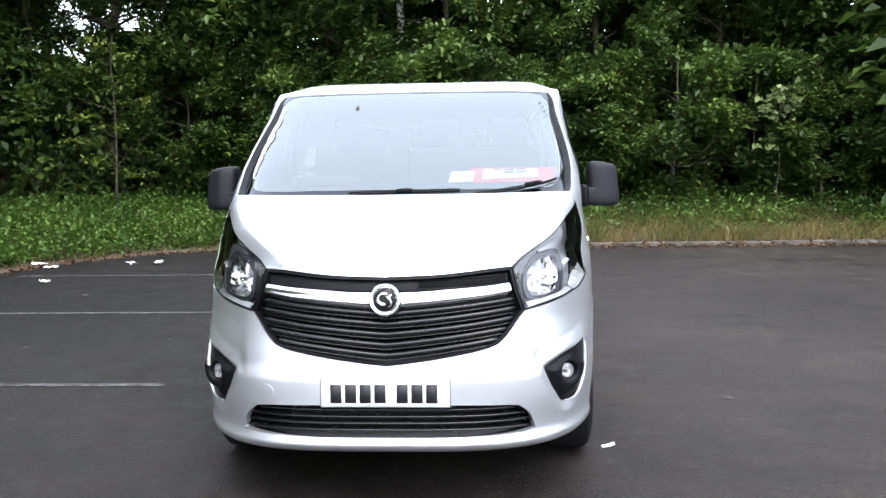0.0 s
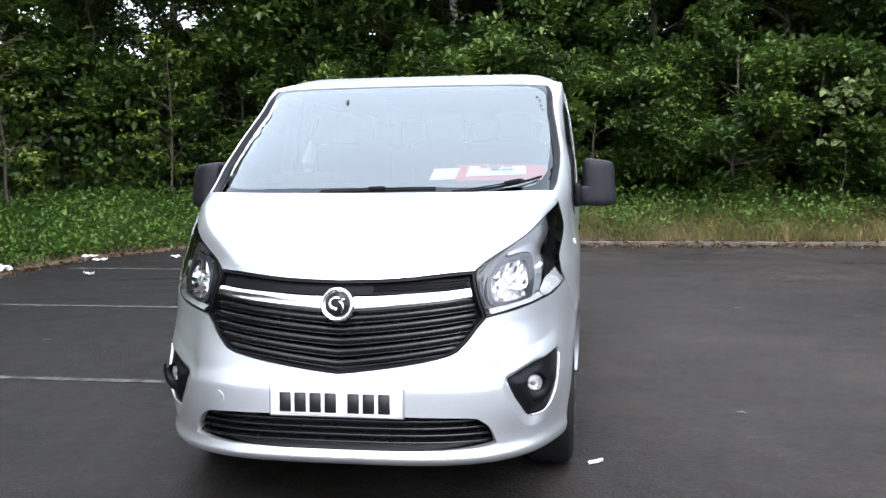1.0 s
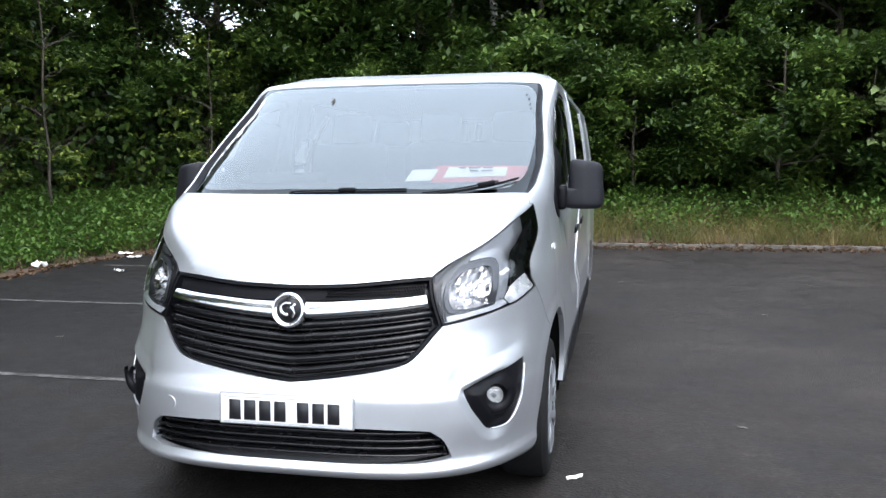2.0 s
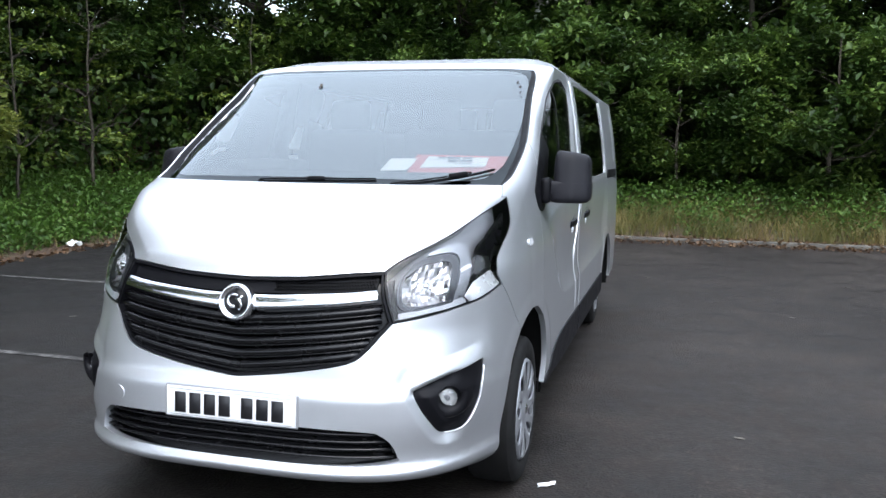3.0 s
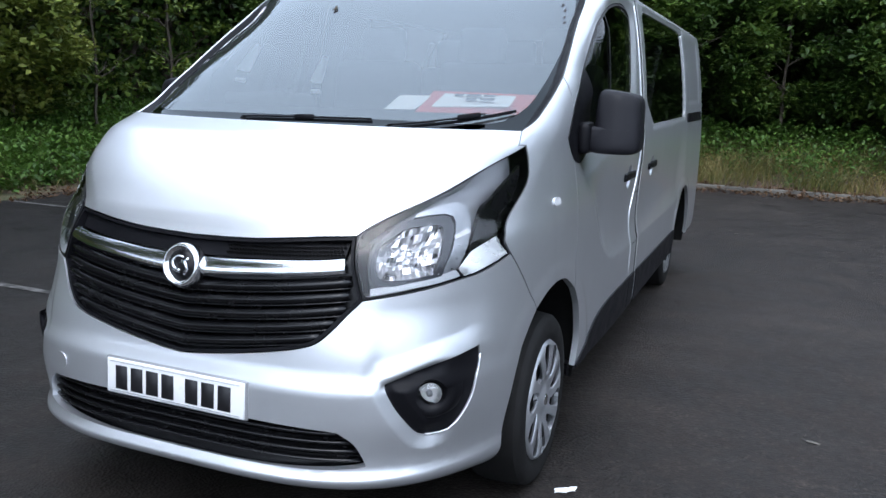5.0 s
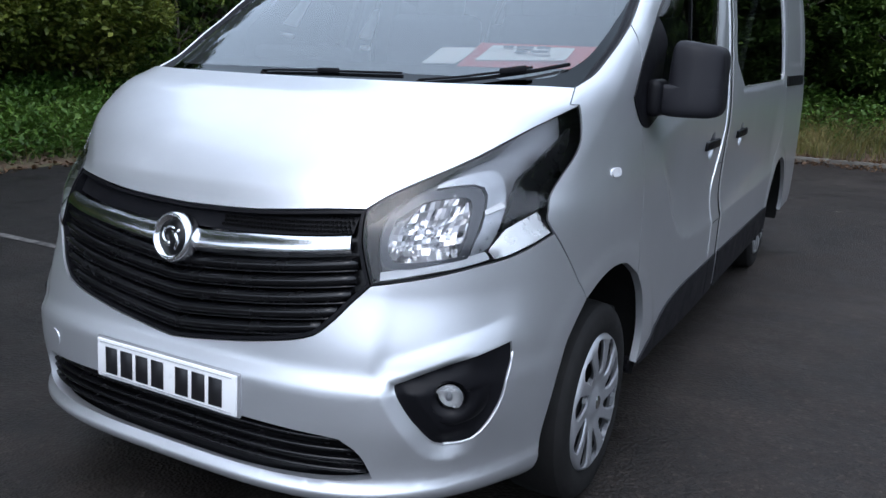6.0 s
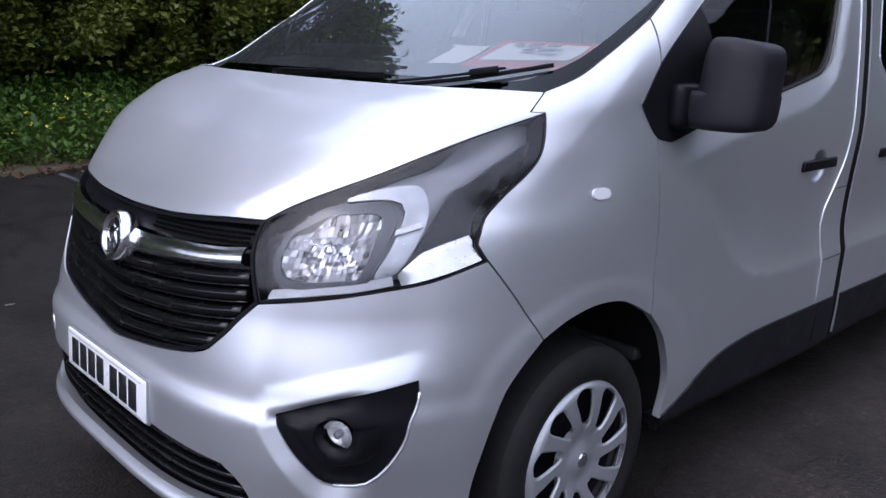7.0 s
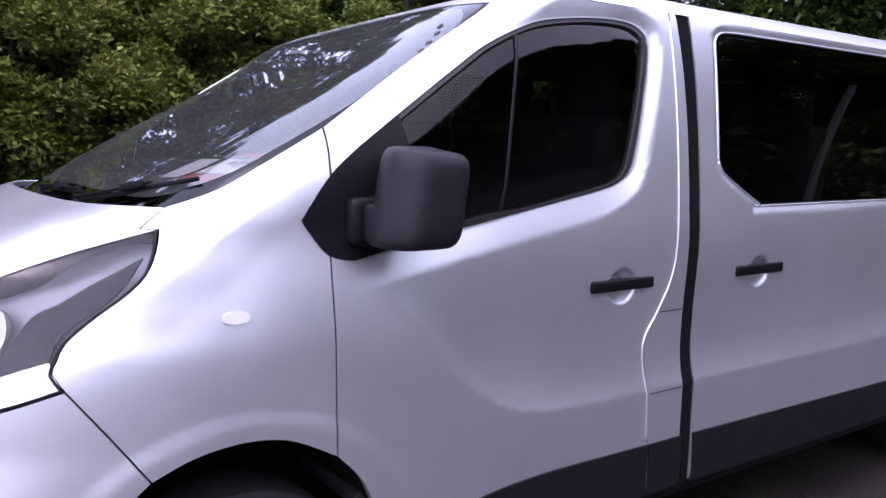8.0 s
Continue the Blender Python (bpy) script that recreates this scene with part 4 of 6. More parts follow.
def panel(name, outline, mat, parent, holes=(), off=0.0, thick=0.025, mirror=None, gap=0.0022, grid=(0.008, 0.02), label="", inner=None, both=False, rings=()):
    """A panel cut from the skin: its outline in skin coordinates, with holes, a thickness and rims.
    mirror: True for the van's other side; both: panels that run across the middle."""
    poly = divided(inset(divided(outline), gap))
    holes = [divided(inset(divided(h), -0.0005)) for h in holes]
    loops = [poly] + holes
    pts = list(map(tuple, poly))
    edges = [(i, (i + 1) % len(poly)) for i in range(len(poly))]
    for h in holes:
        k = len(pts)
        pts += list(map(tuple, h))
        edges += [(k + i, k + (i + 1) % len(h)) for i in range(len(h))]
    lo, hi = poly.min(0), poly.max(0)
    ts = np.r_[np.arange(max(lo[0], 0.004), min(hi[0], 1.0), grid[0]), np.arange(max(lo[0], 1.0) + 0.01, max(hi[0], 1.0), grid[1])]
    zs = np.arange(lo[1] + 0.006, hi[1], grid[1] * 0.8)
    g = np.array([(a, b) for a in ts for b in zs]).reshape(-1, 2)
    if len(g):
        ok = within(poly, g)
        for h in holes:
            ok &= ~within(h, g)
        more = [inset(divided(o), -d) for o, d in rings]
        for r in more:
            keep = within(poly, r)
            for h in holes:
                keep &= ~within(h, r)
            pts += list(map(tuple, r[keep]))
        every = np.concatenate(loops + more)
        g = g[ok]
        near = np.array([np.min(((every - q) ** 2).sum(1)) for q in g]) if len(g) else np.zeros(0)
        g = g[near > 0.008 ** 2]
        pts += list(map(tuple, g))
    vs, _, tris, *_ = delaunay_2d_cdt([Vector(p) for p in pts], edges, [], 0, 1e-6)
    uv = np.array([tuple(v) for v in vs])
    mid = np.array([uv[list(f)].mean(0) for f in tris])
    ok = within(poly, mid)
    for h in holes:
        ok &= ~within(h, mid)
    tris = [tuple(f) for f, k in zip(tris, ok) if k]
    outer, nor = skin(uv[:, 0], uv[:, 1], off(uv[:, 1]) if callable(off) else off)
    middle = uv[:, 0] < 1e-6
    outer[middle, 0] = 0
    back = outer - nor * thick
    back[middle, 0] = 0
    count = {}
    for f in tris:
        for a, b in zip(f, f[1:] + f[:1]):
            count[(a, b)] = 1
    rim = [(a, b) for a, b in count if (b, a) not in count and not (middle[a] and middle[b])]
    verts, faces, normals, smoothed, slots = [], [], [], [], []
    first = None
    for sign in ((1, -1) if both else (-1,) if mirror else (1,)):
        k = np.array([sign, 1, 1])
        layers = []
        for layer, pts3 in enumerate((outer, back) if thick else (outer,)):
            ids = []
            for i, v in enumerate(pts3):
                if first and middle[i]:
                    ids.append(first[layer][i])
                else:
                    ids.append(len(verts))
                    verts.append(v * k)
            layers.append(ids)
        first = first or layers
        turn = (lambda f: f) if sign > 0 else (lambda f: f[::-1])
        for f in tris:
            f = turn(f)
            faces.append(tuple(layers[0][i] for i in f))
            normals += [nor[i] * k for i in f]
            smoothed.append(True), slots.append(0)
        if thick:
            for f in tris:
                f = turn(f)[::-1]
                faces.append(tuple(layers[1][i] for i in f))
                normals += [-nor[i] * k for i in f]
                smoothed.append(True), slots.append(1 if inner else 0)
            for a, b in rim:
                faces.append(turn((layers[0][a], layers[1][a], layers[1][b], layers[0][b])))
                normals += [(0, 0, 0)] * 4
                smoothed.append(False), slots.append(0)
    me = raw(name, verts, faces)
    me.polygons.foreach_set("use_smooth", smoothed)
    me.materials.append(mat)
    if inner:
        me.materials.append(inner)
        me.polygons.foreach_set("material_index", slots)
    me.normals_split_custom_set([tuple(map(float, v)) for v in normals])
    me.update()
    return part(name, me, None, parent, label)


def on_skin(points, off, mirror=False):
    """Places on the skin for a list of skin coordinates."""
    p = np.array(points, float)
    q, _ = skin(p[:, 0], p[:, 1], off)
    return [Vector((-v[0] if mirror else v[0], v[1], v[2])) for v in q]


def even(points, n):
    """n points evenly along a line of skin coordinates."""
    p = np.array([q[:2] for q in points], float)
    run = np.r_[0, np.cumsum(np.linalg.norm((p[1:] - p[:-1]) * stretch(p[1:]), axis=1))]
    k = np.linspace(0, run[-1], n)
    return np.stack([np.interp(k, run, p[:, 0]), np.interp(k, run, p[:, 1])], 1)


def loft(name, low, high, offs, mat, parent, mirror=False, label="", n=33, thick=0.003, fade=None):
    """A moulded strip between two lines on the skin; offs are its heights over the skin from the low line to the high one."""
    a, b = even(low, n), even(high, n)
    rows = []
    for j, off in enumerate(offs):
        k = j / (len(offs) - 1)
        c = a + (b - a) * k
        rows.append(skin(c[:, 0], c[:, 1], off * fade(c[:, 1]) if fade else off)[0])
    verts = [(-v[0] if mirror else v[0], v[1], v[2]) for r in rows for v in r]
    faces = [(j * n + i, j * n + i + 1, (j + 1) * n + i + 1, (j + 1) * n + i) for j in range(len(offs) - 1) for i in range(n - 1)]
    me = raw(name, verts, [f[::-1] for f in faces] if mirror else faces)
    bm = bmesh.new()
    bm.from_mesh(me)
    bpy.data.meshes.remove(me)
    bmesh.ops.solidify(bm, geom=bm.faces[:], thickness=thick)
    for f in bm.faces:
        f.smooth = True
    ob = part(name, bm, mat, parent, label)
    ob.data.set_sharp_from_angle(angle=radians(40))
    return ob


# ---------------------------------------------------------------- the van
van = thing("van", "silver crew van with black grille, wet from rain, parked on asphalt", "van")

# front
sill_line = smooth(S((0.505, 0.26)) + F((0.80, 0.235), (0.62, 0.205), (0.3, 0.19), (0, 0.19)))
bumper_outline = ring([(0.0, 0.19), (0.0, 0.63)], GRILLE_LOW[::-1], LAMP_LOW[::-1], WING_LOW, ARCH_FRONT, sill_line)
bumper = panel("bumper", bumper_outline, SILVER, van, [FOG, LOW_GRILLE], both=True, thick=0.03, rings=[(FOG, k) for k in (0.006, 0.012, 0.018, 0.021, 0.024, 0.028, 0.034, 0.042, 0.050, 0.057, 0.061, 0.065, 0.070, 0.085, 0.11)])
bonnet = panel("bonnet", ring(GRILLE_TOP, LAMP_TOP, BONNET_TIP, BONNET_REAR), SILVER, van, both=True, inner=TRIM)
cap_ring = [(0.489 + 0.026 * math.cos(a), 0.525 + 0.026 * math.sin(a)) for a in np.linspace(0, 2 * math.pi, 25)[:-1]]
panel("tow_eye_cover", flat(F(*cap_ring)), SILVER, bumper, off=0.0025, thick=0.004, mirror=True, gap=0)

grille = panel("grille", ring(GRILLE_TOP, LAMP_IN[::-1], GRILLE_LOW), GLOSS_BLACK, van, off=-0.045, thick=0.01, both=True, label="gloss black backing behind the grille bars", gap=-0.01)
grille_edge = ring(GRILLE_TOP, LAMP_IN[::-1], GRILLE_LOW)
panel("grille_frame", grille_edge, BLACK, grille, [inset(grille_edge, 0.011)], off=-0.004, thick=0.05, both=True)


def grille_bar(name, zc, ze, xe, high, deep, mat, off, label="", x0=0.0):
    """A bar across half the grille or all of it: height zc at the middle, ze at its end xe, with a bow between."""
    xs = np.linspace(x0 if x0 else -xe, xe, 33)
    zs = zc + (ze - zc) * (np.abs(xs) / xe) ** 1.25
    t = np.sign(xs) * from_x(np.abs(xs), zs)
    p, _ = skin(np.abs(t), zs, off)
    p[:, 0] *= np.where(xs < 0, -1, 1)
    return part(name, sweep(p, deep, high, up=(0, -0.25, 1)), mat, grille, label)


for zc, ze, xe in ((0.842, 0.893, 0.535), (0.800, 0.855, 0.535), (0.757, 0.816, 0.528), (0.714, 0.776, 0.50), (0.672, 0.735, 0.464)):
    grille_bar("slat", zc, ze, xe, 0.024, 0.040, SLAT, -0.026)
    grille_bar("slat_edge", zc - 0.015, ze - 0.015, xe, 0.004, 0.026, SLAT, -0.022)
for side in (1, -1):
    loft("chrome_bar", smooth(F((0.05, 0.868), (0.15, 0.876), (0.273, 0.888), (0.40, 0.900), (0.516, 0.914))), smooth(F((0.05, 0.926), (0.15, 0.928), (0.273, 0.937), (0.40, 0.946), (0.508, 0.957))), (-0.010, 0.004, 0.0055, 0.0045, 0.0025, -0.001, -0.008), CHROME, grille, side < 0, "polished chrome bar", thick=0.006)
mesh_band = ring(smooth(F((0, 0.978), (0.2, 0.984), (0.369, 0.995), (0.51, 1.006))), smooth(F((0.508, 0.962), (0.273, 0.942), (0, 0.930))))
panel("mesh_panel", mesh_band, BLACK, grille, off=-0.022, thick=0.01, both=True)
# holes of the mesh panel
cup = lathe([(0, 0.0), (0, 0.0042), (-0.004, 0.0042)], 8, "Y")
cup_mesh = bpy.data.meshes.new("hole")
cup.to_mesh(cup_mesh)
cup.free()
cup_mesh.materials.append(LINER)
for row in range(4):
    for col in range(36):
        x = 0.135 + 0.0104 * col + 0.005 * (row % 2)
        z = 0.949 + 0.0105 * row + 0.020 * (x / 0.5) ** 1.4
        if x < 0.50:
            q, nn = skin(from_x(x, z), z, -0.0205)
            ob = part("hole", cup_mesh, None, grille)
            ob.location = q
badge = part("badge", lathe([(-0.004, 0.0), (-0.012, 0.03), (-0.010, 0.049), (-0.016, 0.053), (-0.022, 0.059), (-0.014, 0.066), (0.02, 0.069), (0.03, 0.06)], 40, "Y"), CHROME, grille, "round chrome emblem")
badge.location, badge.rotation_euler = (0, 0.058, 0.896), (radians(-12), 0, 0)
part("badge_field", lathe([(-0.013, 0.0), (-0.013, 0.046), (-0.006, 0.049)], 32, "Y"), LAMP_DARK, badge, "dark field of the emblem")
arc = [(-0.004 + 0.024 * math.cos(a), -0.015, 0.004 + 0.022 * math.sin(a)) for a in np.linspace(0.9, 5.0, 18)]
part("badge_shape", sweep(arc, 0.010, 0.009, up=(0, 1, 0), taper=(0.7, 1.3)), CHROME, badge)
part("badge_shape", sweep([(0.004, -0.015, 0.012), (0.020, -0.016, 0.004), (0.026, -0.015, -0.012), (0.018, -0.014, -0.030)], 0.011, 0.009, up=(0, 1, 0), taper=(1.2, 0.7)), CHROME, badge)
part("badge_shape", sweep([(0.012, -0.015, 0.010), (0.030, -0.014, 0.022)], 0.008, 0.008, up=(0, 1, 0)), CHROME, badge)

low = panel("lower_grille", LOW_GRILLE, GLOSS_BLACK, van, off=-0.05, thick=0.01, both=True, gap=-0.01, label="black lower air intake")
for z, xe in ((0.452, 0.535), (0.424, 0.575), (0.396, 0.592), (0.368, 0.600)):
    xs = np.linspace(-xe, xe, 31)
    p, _ = skin(from_x(np.abs(xs), 0 * xs + z), 0 * xs + z, -0.028)
    p[:, 0] *= np.where(xs < 0, -1, 1)
    part("slat", sweep(p, 0.03, 0.011), SLAT, low)

plate = thing("number_plate", "", "")
plate.parent = van
plate_tilt = Matrix.Translation((0, -0.004, 0.526)) @ Matrix.Rotation(radians(-3), 4, "X")
bm = rounded_box((0.52, 0.010, 0.111), (0, 0, 0), 0.004)
bmesh.ops.transform(bm, matrix=plate_tilt, verts=bm.verts)
plate_board = part("plate_board", bm, PLATE_WHITE, plate, "white reflective plate")
bm = rounded_box((0.535, 0.012, 0.122), (0, 0.006, 0), 0.006)
bmesh.ops.transform(bm, matrix=plate_tilt, verts=bm.verts)
part("plate_holder", bm, LAMP_GREY, plate)
for x in (-0.195, -0.135, -0.075, -0.015, 0.075, 0.135, 0.195):
    bm = rounded_box((0.046, 0.003, 0.076), (x - 0.005, -0.006, -0.002), 0.001, segments=1)
    bmesh.ops.transform(bm, matrix=plate_tilt, verts=bm.verts)
    part("character_bar", bm, PLATE_BLACK, plate)
for z in (-0.047, 0.047):
    bm = rounded_box((0.49, 0.0025, 0.0015), (0, -0.006, z), 0.0004, segments=1)
    bmesh.ops.transform(bm, matrix=plate_tilt, verts=bm.verts)
    part("border_line", bm, LAMP_GREY, plate)

def facet_bowl(mirror):
    """A hollow lamp mirror of small flat facets, each tilted a little its own way, filling a rounded oblong on the skin."""
    verts, faces = [], []
    shake = np.random.default_rng(5)
    cols, rows = 17, 9
    xc, zc, hx, hz = 0.670, 0.971, 0.079, 0.077

    def at(u, v):
        x, z = xc + hx * u + 0.006 * v * -1, zc + hz * v + 0.012 * u
        hollow = max(0.0, 1 - max(abs(u), abs(v)) ** 2.4)
        return x, z, -0.020 - 0.052 * hollow

    for i in range(cols):
        for j in range(rows):
            u0, u1, v0, v1 = -1 + 2 * i / cols, -1 + 2 * (i + 1) / cols, -1 + 2 * j / rows, -1 + 2 * (j + 1) / rows
            if (abs(u0 + u1) / 2) ** 5 + (abs(v0 + v1) / 2) ** 5 > 1.0:
                continue
            tilt_u, tilt_v = shake.normal(0, 0.0035), shake.normal(0, 0.0035)
            ids = []
            for u, v, su, sv in ((u0, v0, -1, -1), (u1, v0, 1, -1), (u1, v1, 1, 1), (u0, v1, -1, 1)):
                x, z, off = at(u, v)
                q = skin(from_x(x, z), z, off + su * tilt_u + sv * tilt_v)[0]
                ids.append(len(verts))
                verts.append((-q[0] if mirror else q[0], q[1], q[2]))
            faces.append(ids[::-1] if mirror else ids)
    return raw("reflector", verts, faces)


LAMP = ring(LAMP_TOP, LAMP_BACK, LAMP_LOW, LAMP_IN)
for side in (1, -1):
    far = side < 0
    lamp = thing("headlight", "", "")
    lamp.parent = van
    panel("housing", LAMP, LAMP_GREY, lamp, off=-0.078, thick=0.004, mirror=far, gap=0.006, label="dark grey lamp housing")
    panel("lens_rim", LAMP, LAMP_DARK, lamp, [inset(LAMP, 0.007)], off=-0.002, thick=0.07, mirror=far)
    panel("lens", inset(LAMP, 0.005), LENS, lamp, off=0.0, thick=0, mirror=far, label="clear wet plastic lens")
    tail = ring(smooth(S((0.718, 1.208), (0.626, 1.160), (0.552, 1.115), (0.504, 1.092), (0.466, 1.046), (0.418, 0.992), (0.398, 0.959))), smooth(S((0.398, 0.959), (0.448, 0.977), (0.524, 1.0))), smooth(S((0.524, 1.0), (0.552, 1.052), (0.660, 1.130), (0.718, 1.208))))
    panel("dark_bezel", tail, LAMP_DARK, lamp, off=-0.020, thick=0.02, mirror=far, gap=0, label="gloss black bezel")
    loft("corner_reflector", smooth(S((0.362, 0.891), (0.411, 0.902), (0.485, 0.922), (0.543, 0.941))), smooth(S((0.358, 0.914), (0.376, 0.931), (0.419, 0.967), (0.479, 0.991), (0.522, 1.001))), (-0.004, -0.010, -0.018, -0.024), BRIGHT, lamp, far, "bright corner reflector")
    loft("reflector_end", smooth(S((0.500, 0.930), (0.543, 0.944))), smooth(S((0.488, 0.990), (0.522, 0.999))), (-0.005, -0.011, -0.022, -0.027), LAMP_GREY, lamp, far, n=9)
    loft("light_strip", smooth(F((0.588, 0.852), (0.69, 0.871), (0.741, 0.880)) + S((0.347, 0.894))), smooth(F((0.586, 0.871), (0.69, 0.890), (0.739, 0.899)) + S((0.347, 0.912))), (-0.002, -0.008, -0.022), LAMP_WHITE, lamp, far, "white running-light strip")
    outer = ring(smooth(F((0.578, 1.000), (0.616, 1.051), (0.67, 1.066), (0.726, 1.070), (0.750, 1.048), (0.761, 0.977), (0.752, 0.892))), smooth(F((0.752, 0.892), (0.66, 0.878), (0.594, 0.888), (0.576, 0.94), (0.578, 1.000))))
    hollow = ring(smooth(F((0.594, 1.000), (0.638, 1.038), (0.68, 1.045), (0.717, 1.047), (0.735, 1.025), (0.744, 0.949), (0.735, 0.905))), smooth(F((0.735, 0.905), (0.66, 0.895), (0.608, 0.902), (0.592, 0.945), (0.594, 1.000))))
    panel("lamp_surround", outer, LAMP_MID, lamp, [hollow], off=-0.016, thick=0.03, mirror=far, gap=0, label="grey bezel round the main lamp")
    part("reflector", facet_bowl(far), REFLECTOR, lamp, "faceted bright reflector")
    p, nn = skin(from_x(0.672, 0.972), 0.972, -0.046)
    cap = part("bulb_shield", lathe([(0.03, 0.012), (-0.012, 0.012), (-0.016, 0.009), (-0.017, 0.0)], 20, "Y"), CHROME, lamp, "chrome bulb shield")
    cap.location, cap.rotation_euler = (side * p[0], p[1], p[2]), (radians(-12), 0, radians(38 * side))
    inlet = ring(smooth(F((0.532, 0.99), (0.566, 1.015))), smooth(F((0.566, 1.015), (0.568, 0.96), (0.582, 0.89), (0.60, 0.862))), smooth(F((0.60, 0.862), (0.572, 0.852))), smooth(F((0.572, 0.852), (0.55, 0.92), (0.532, 0.99))))
    panel("inner_bezel", inlet, LAMP_DARK, lamp, off=-0.034, thick=0.01, mirror=far, gap=0, label="black inner bezel")
    wing_refl = ring(smooth(F((0.655, 1.080), (0.699, 1.100), (0.749, 1.110)) + S((0.448, 1.097), (0.447, 1.046), (0.401, 0.974), (0.361, 0.920))), smooth(S((0.361, 0.920)) + F((0.760, 0.905), (0.769, 0.977), (0.759, 1.052), (0.730, 1.078), (0.655, 1.072))))
    panel("indicator_reflector", wing_refl, SATIN, lamp, off=-0.026, thick=0.02, mirror=far, gap=0, label="silver indicator reflector")
    loft("indicator_bar", smooth(F((0.763, 1.004)) + S((0.427, 1.020))), smooth(F((0.760, 1.018)) + S((0.427, 1.034))), (-0.012, -0.014, -0.022), LAMP_WHITE, lamp, far, n=9)

    fog = thing("fog_lamp", "", "")
    fog.parent = van
    port = flat(S(*[(0.205 + 0.036 * math.cos(a), 0.560 + 0.046 * math.sin(a)) for a in np.linspace(0, 2 * math.pi, 33)[:-1]]))
    panel("surround", FOG, BLACK, fog, [port], off=-0.007, thick=0.004, mirror=far, gap=-0.004, label="black fog lamp surround")
    p, nn = skin(from_y(0.205, 0.560), 0.560, -0.006)
    rim = [q for q in FOG if plain_skin(q[0], q[1])[1] > 0.20 and q[1] < 0.590 + 0.37 * (plain_skin(q[0], q[1])[0] - 0.654)]
    part("surround_lip", sweep(on_skin(rim, 0.0005, far), 0.007, 0.007, up=(0, -1, 0)), SILVER, fog, "thin silver lip")
    pod = bmesh.new()
    rows = []
    for a in np.linspace(-math.pi - 0.25, 0.25, 25):
        rows.append([pod.verts.new((side * (p[0] + r * math.cos(a) * 0.86), p[1] + 0.012 + h + 0.5 * r * math.cos(a), p[2] + 0.012 + r * math.sin(a))) for r, h in ((0.086, 0.02), (0.080, -0.012), (0.070, -0.020), (0.044, -0.012), (0.040, 0.012))])
    for a, b in zip(rows, rows[1:]):
        for k in range(4):
            pod.faces.new((a[k], b[k], b[k + 1], a[k + 1])).smooth = True
    part("lamp_pod", pod, BLACK, fog, "rounded black pod round the lamp")
    for name, profile, mat, label in (("recess", [(0.003, 0.050), (0.006, 0.048), (0.022, 0.040), (0.030, 0.034)], BLACK, ""), ("reflector", [(0.034, 0.0), (0.032, 0.014), (0.024, 0.026), (0.014, 0.036)], BRIGHT, "bright fog lamp reflector"),
                                      ("bulb_shield", [(0.034, 0.009), (0.014, 0.009), (0.010, 0.006), (0.009, 0.0)], LAMP_GREY, ""), ("lens", [(0.006, 0.0), (0.007, 0.018), (0.010, 0.030), (0.016, 0.036)], LENS, "clear round lens")):
        ob = part(name, lathe(profile, 15 if name == "reflector" else 32, "Y"), mat, fog, label)
        if name == "reflector":
            ob.data.shade_flat()
        ob.location, ob.rotation_euler = (side * p[0], p[1], p[2]), (0, 0, radians(30 * side))

# windscreen
SCREEN = ring([(0.0, 1.304)], BONNET_REAR[::-1], SCREEN_LOW, SCREEN_UP, smooth(S((1.712, 1.868)) + F((0.6, 1.876), (0.3, 1.88), (0, 1.882))), [(0.0, 1.882)])
GLASS = ring([(0.0, 1.356)], smooth(F((0, 1.356), (0.4, 1.354), (0.66, 1.353), (0.75, 1.363))), smooth(F((0.75, 1.363), (0.795, 1.395), (0.816, 1.44), (0.824, 1.55), (0.818, 1.65), (0.796, 1.77), (0.775, 1.825), (0.73, 1.853))), smooth(F((0.73, 1.853), (0.66, 1.862), (0.5, 1.866), (0.3, 1.869), (0, 1.871))))


def sunk(above=0.0):
    """The glass lies 34 mm behind the pillars and comes flush at the roof."""
    return lambda z: above - 0.034 * (1 - 0.93 * step(1.74, 1.872, z))


screen = panel("windscreen", GLASS, WINDSCREEN, van, off=sunk(), thick=0, both=True, gap=0, label="large windscreen reflecting the cloudy sky")
screen.visible_shadow = False
panel("frit_border", inset(SCREEN, 0.004), FRIT, screen, [GLASS], off=sunk(), thick=0.003, both=True, gap=0, label="black glass border")
panel("screen_seal", SCREEN, RUBBER, screen, [inset(SCREEN, 0.006)], off=-0.006, thick=0.02, both=True, gap=0)


def flank(d):
    """A line along the windscreen's side, d metres inside its edge."""
    edge = np.array(SCREEN_LOW + SCREEN_UP[1:])
    k = stretch(edge)[:, 0]
    return [tuple(q) for q in edge - np.stack([d / k, 0 * k], 1)]


for far in (False, True):
    loft("pillar_trim", flank(0.001), flank(0.030), (-0.006, -0.010, -0.030, -0.033), BLACK, screen, far, "black windscreen side trim", n=60, fade=lambda z: 1 - 0.9 * step(1.74, 1.872, z))
for z in (1.745, 1.768, 1.792, 1.81):
    x = 0.772 - 0.45 * (z - 1.745) - 0.010 * (z > 1.80)
    dot = [(x + 0.006 * math.cos(a), z + 0.005 * math.sin(a)) for a in np.linspace(0, 2 * math.pi, 13)[:-1]]
    panel("border_dot", flat(F(*dot)), PLATE_BLACK, screen, off=sunk(0.0015), thick=0.001, gap=0)
